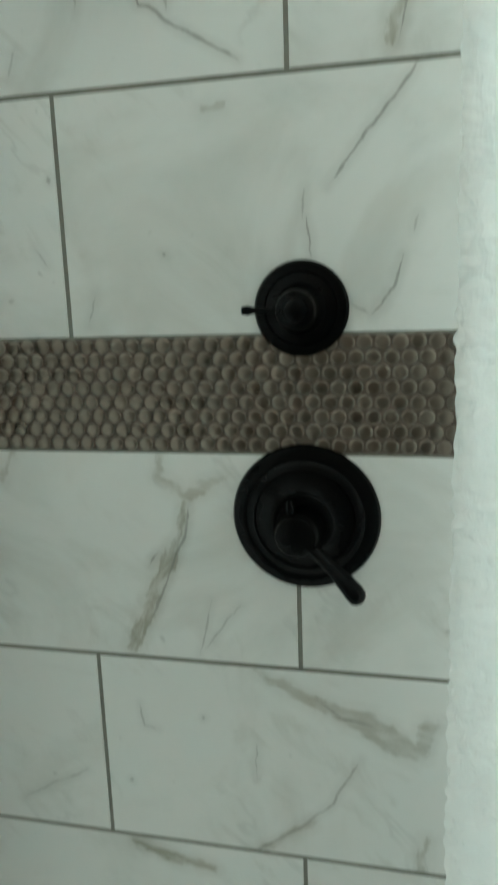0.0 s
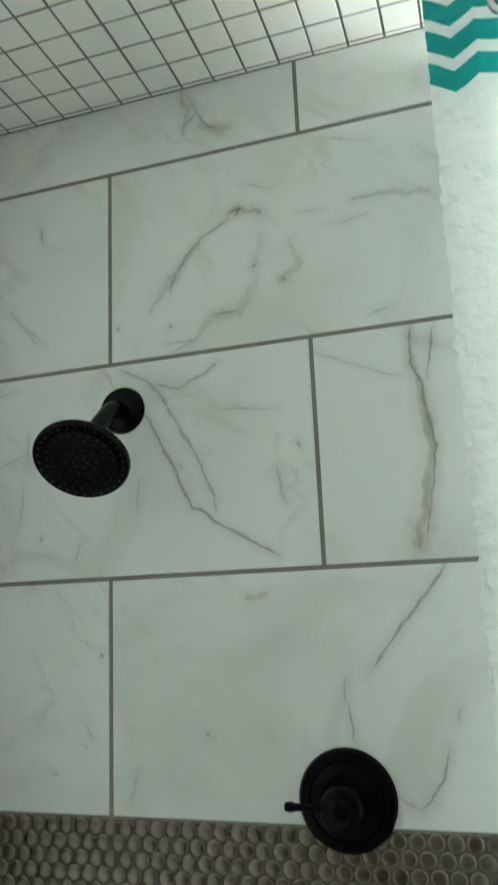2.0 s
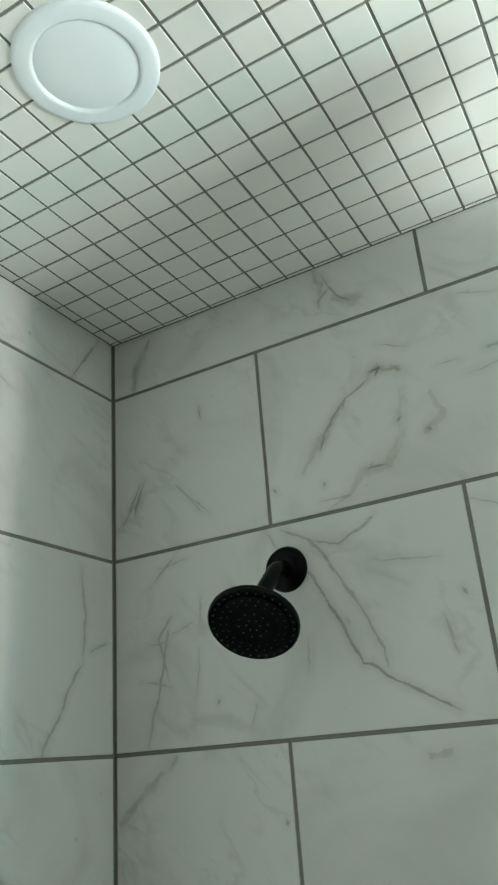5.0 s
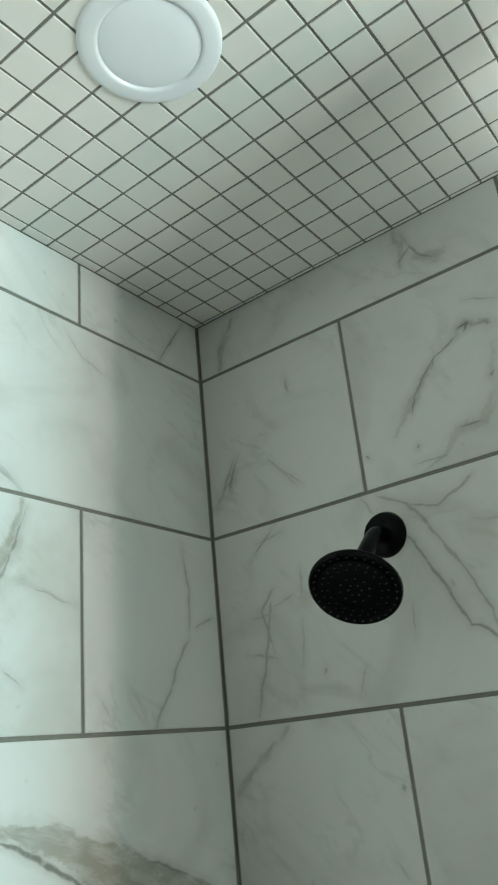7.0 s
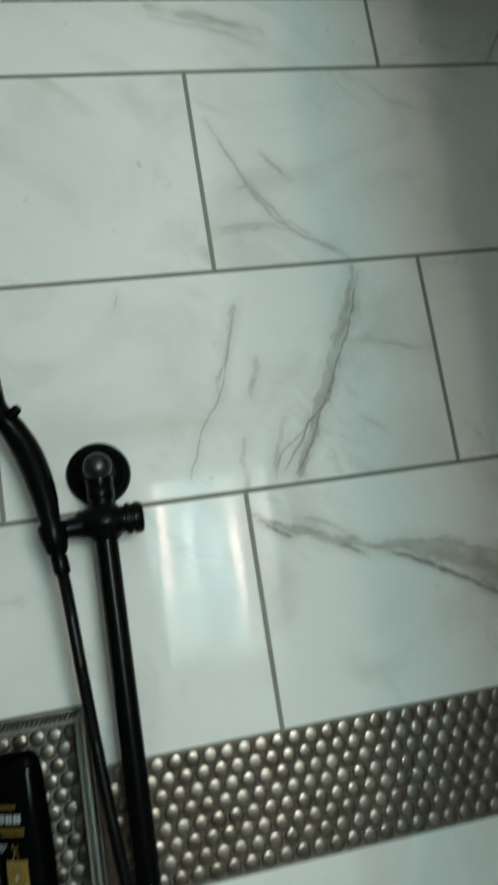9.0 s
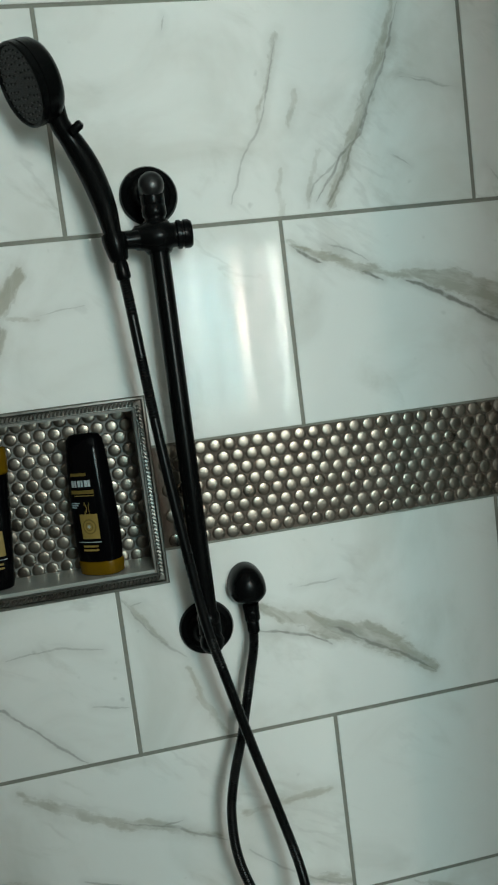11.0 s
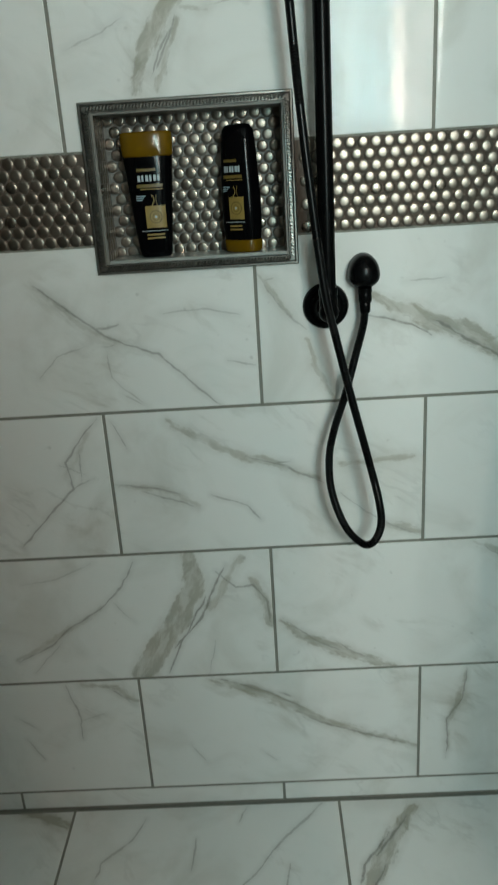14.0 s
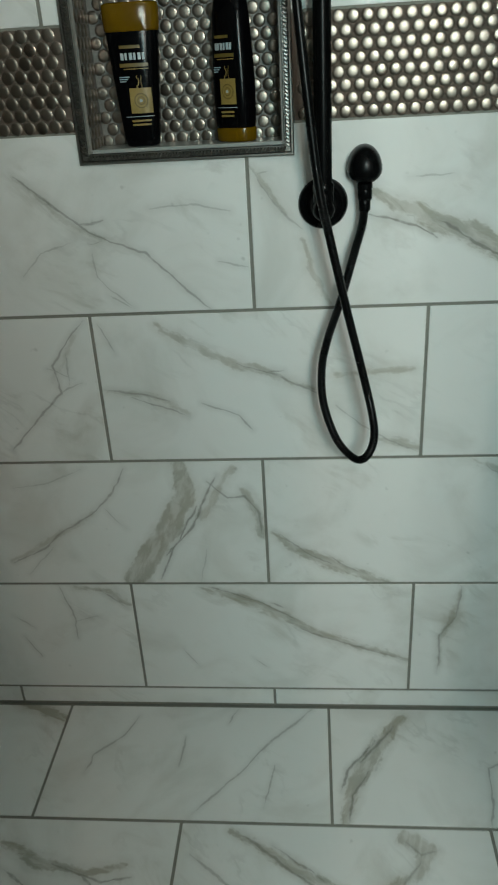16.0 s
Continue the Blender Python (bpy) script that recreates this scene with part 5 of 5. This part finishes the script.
DISC = penny_mesh("penny_tile")
PITCH, ROW = 0.0222, 0.0192


def pennies(parent, u0, u1, v0, v1, put_at, single, label, holes=()):
    """Discs in staggered rows over a patch; those that single() picks are objects, the rest one mesh."""
    rng = random.Random(int(1000 * (u0 + u1 + v0)))
    rows = int((v1 - v0 - 0.017) / ROW) + 1
    start = v0 + ((v1 - v0) - (rows - 1) * ROW) / 2
    spare = bmesh.new()
    for j in range(rows):
        v = start + ROW * j
        u = u0 + 0.0095 + (PITCH / 2 if j % 2 else 0.0)
        while u < u1 - 0.008:
            if not any(h0 < u < h1 and k0 < v < k1 for h0, h1, k0, k1 in holes):
                m = put_at(u + rng.uniform(-0.0003, 0.0003), v + rng.uniform(-0.0003, 0.0003))
                m = m @ pose(0, 0, 0, rng.uniform(-1.3, 1.3), rng.uniform(-1.3, 1.3), rng.uniform(0, 36))
                if single(u, v):
                    ob = new("penny_tile", DISC)
                    ob.parent = parent
                    ob.matrix_basis = Matrix.Translation(-ORIGIN[parent]) @ m
                else:
                    before = len(spare.verts)
                    spare.from_mesh(DISC)
                    spare.verts.ensure_lookup_table()
                    for vert in spare.verts[before:]:
                        vert.co = m @ vert.co
            u += PITCH
    if len(spare.verts):
        tagged(part("penny_tiles", spare, PENNY, parent, label), kind="stuff")
    else:
        spare.free()


B0, B1 = 1.2735, 1.4285


def wall_a(u, v):
    return Matrix.Translation((u, 0.0012 - 0.0006, v)) @ pose(0, 0, 0, 90, 0, 0)


def wall_b(u, v):
    return Matrix.Translation((-0.0006, -u, v)) @ pose(0, 0, 0, 90, 0, 90)


part("band_grout", box((0.002, 0.0004, B0 + 0.001), (SHOWER, DEEP + 0.004, B1 - 0.001)), BAND_GROUT, wall_north, "brown grout of the penny tile band", smooth=False)
part("band_grout", box((-DEEP - 0.004, -0.8525, B0 + 0.001), (-0.0004, -0.002, B1 - 0.001)), BAND_GROUT, wall_west, "brown grout of the penny tile band", smooth=False)
part("band_grout", box((-DEEP - 0.004, SOUTH, B0 + 0.001), (-0.0004, -1.213, B1 - 0.001)), BAND_GROUT, wall_west, "brown grout of the penny tile band", smooth=False)
pennies(wall_north, 0.004, SHOWER, B0, B1, wall_a, lambda u, v: 0.02 < u < 0.8, "small bronze steel penny tiles", holes=[(0.608, 0.66, 1.405, 1.6), (0.615, 0.653, 1.0, 1.285)])
pennies(wall_west, 0.004, 0.85, B0, B1, wall_b, lambda u, v: 0.05 < u < 0.84, "small bronze steel penny tiles")
pennies(wall_west, 1.216, 1.88, B0, B1, wall_b, lambda u, v: False, "small bronze steel penny tiles")


def niche_back(u, v):
    return Matrix.Translation((NX + 0.0006, -u, v)) @ pose(0, 0, 0, 90, 0, 90)


def niche_north(u, v):
    return Matrix.Translation((u, -N0 - 0.0056, v)) @ pose(0, 0, 0, 90, 0, 0)


def niche_south(u, v):
    return Matrix.Translation((u, -N1 + 0.0056, v)) @ pose(0, 0, 0, 90, 0, 180)


pennies(niche, N0 - 0.003, N1 + 0.003, NB - 0.001, NT + 0.003, niche_back, lambda u, v: True, "small bronze steel penny tiles")
pennies(niche, NX + 0.002, 0.002, NB - 0.001, NT + 0.003, niche_north, lambda u, v: False, "small bronze steel penny tiles")
pennies(niche, NX + 0.002, 0.002, NB - 0.001, NT + 0.003, niche_south, lambda u, v: False, "small bronze steel penny tiles")
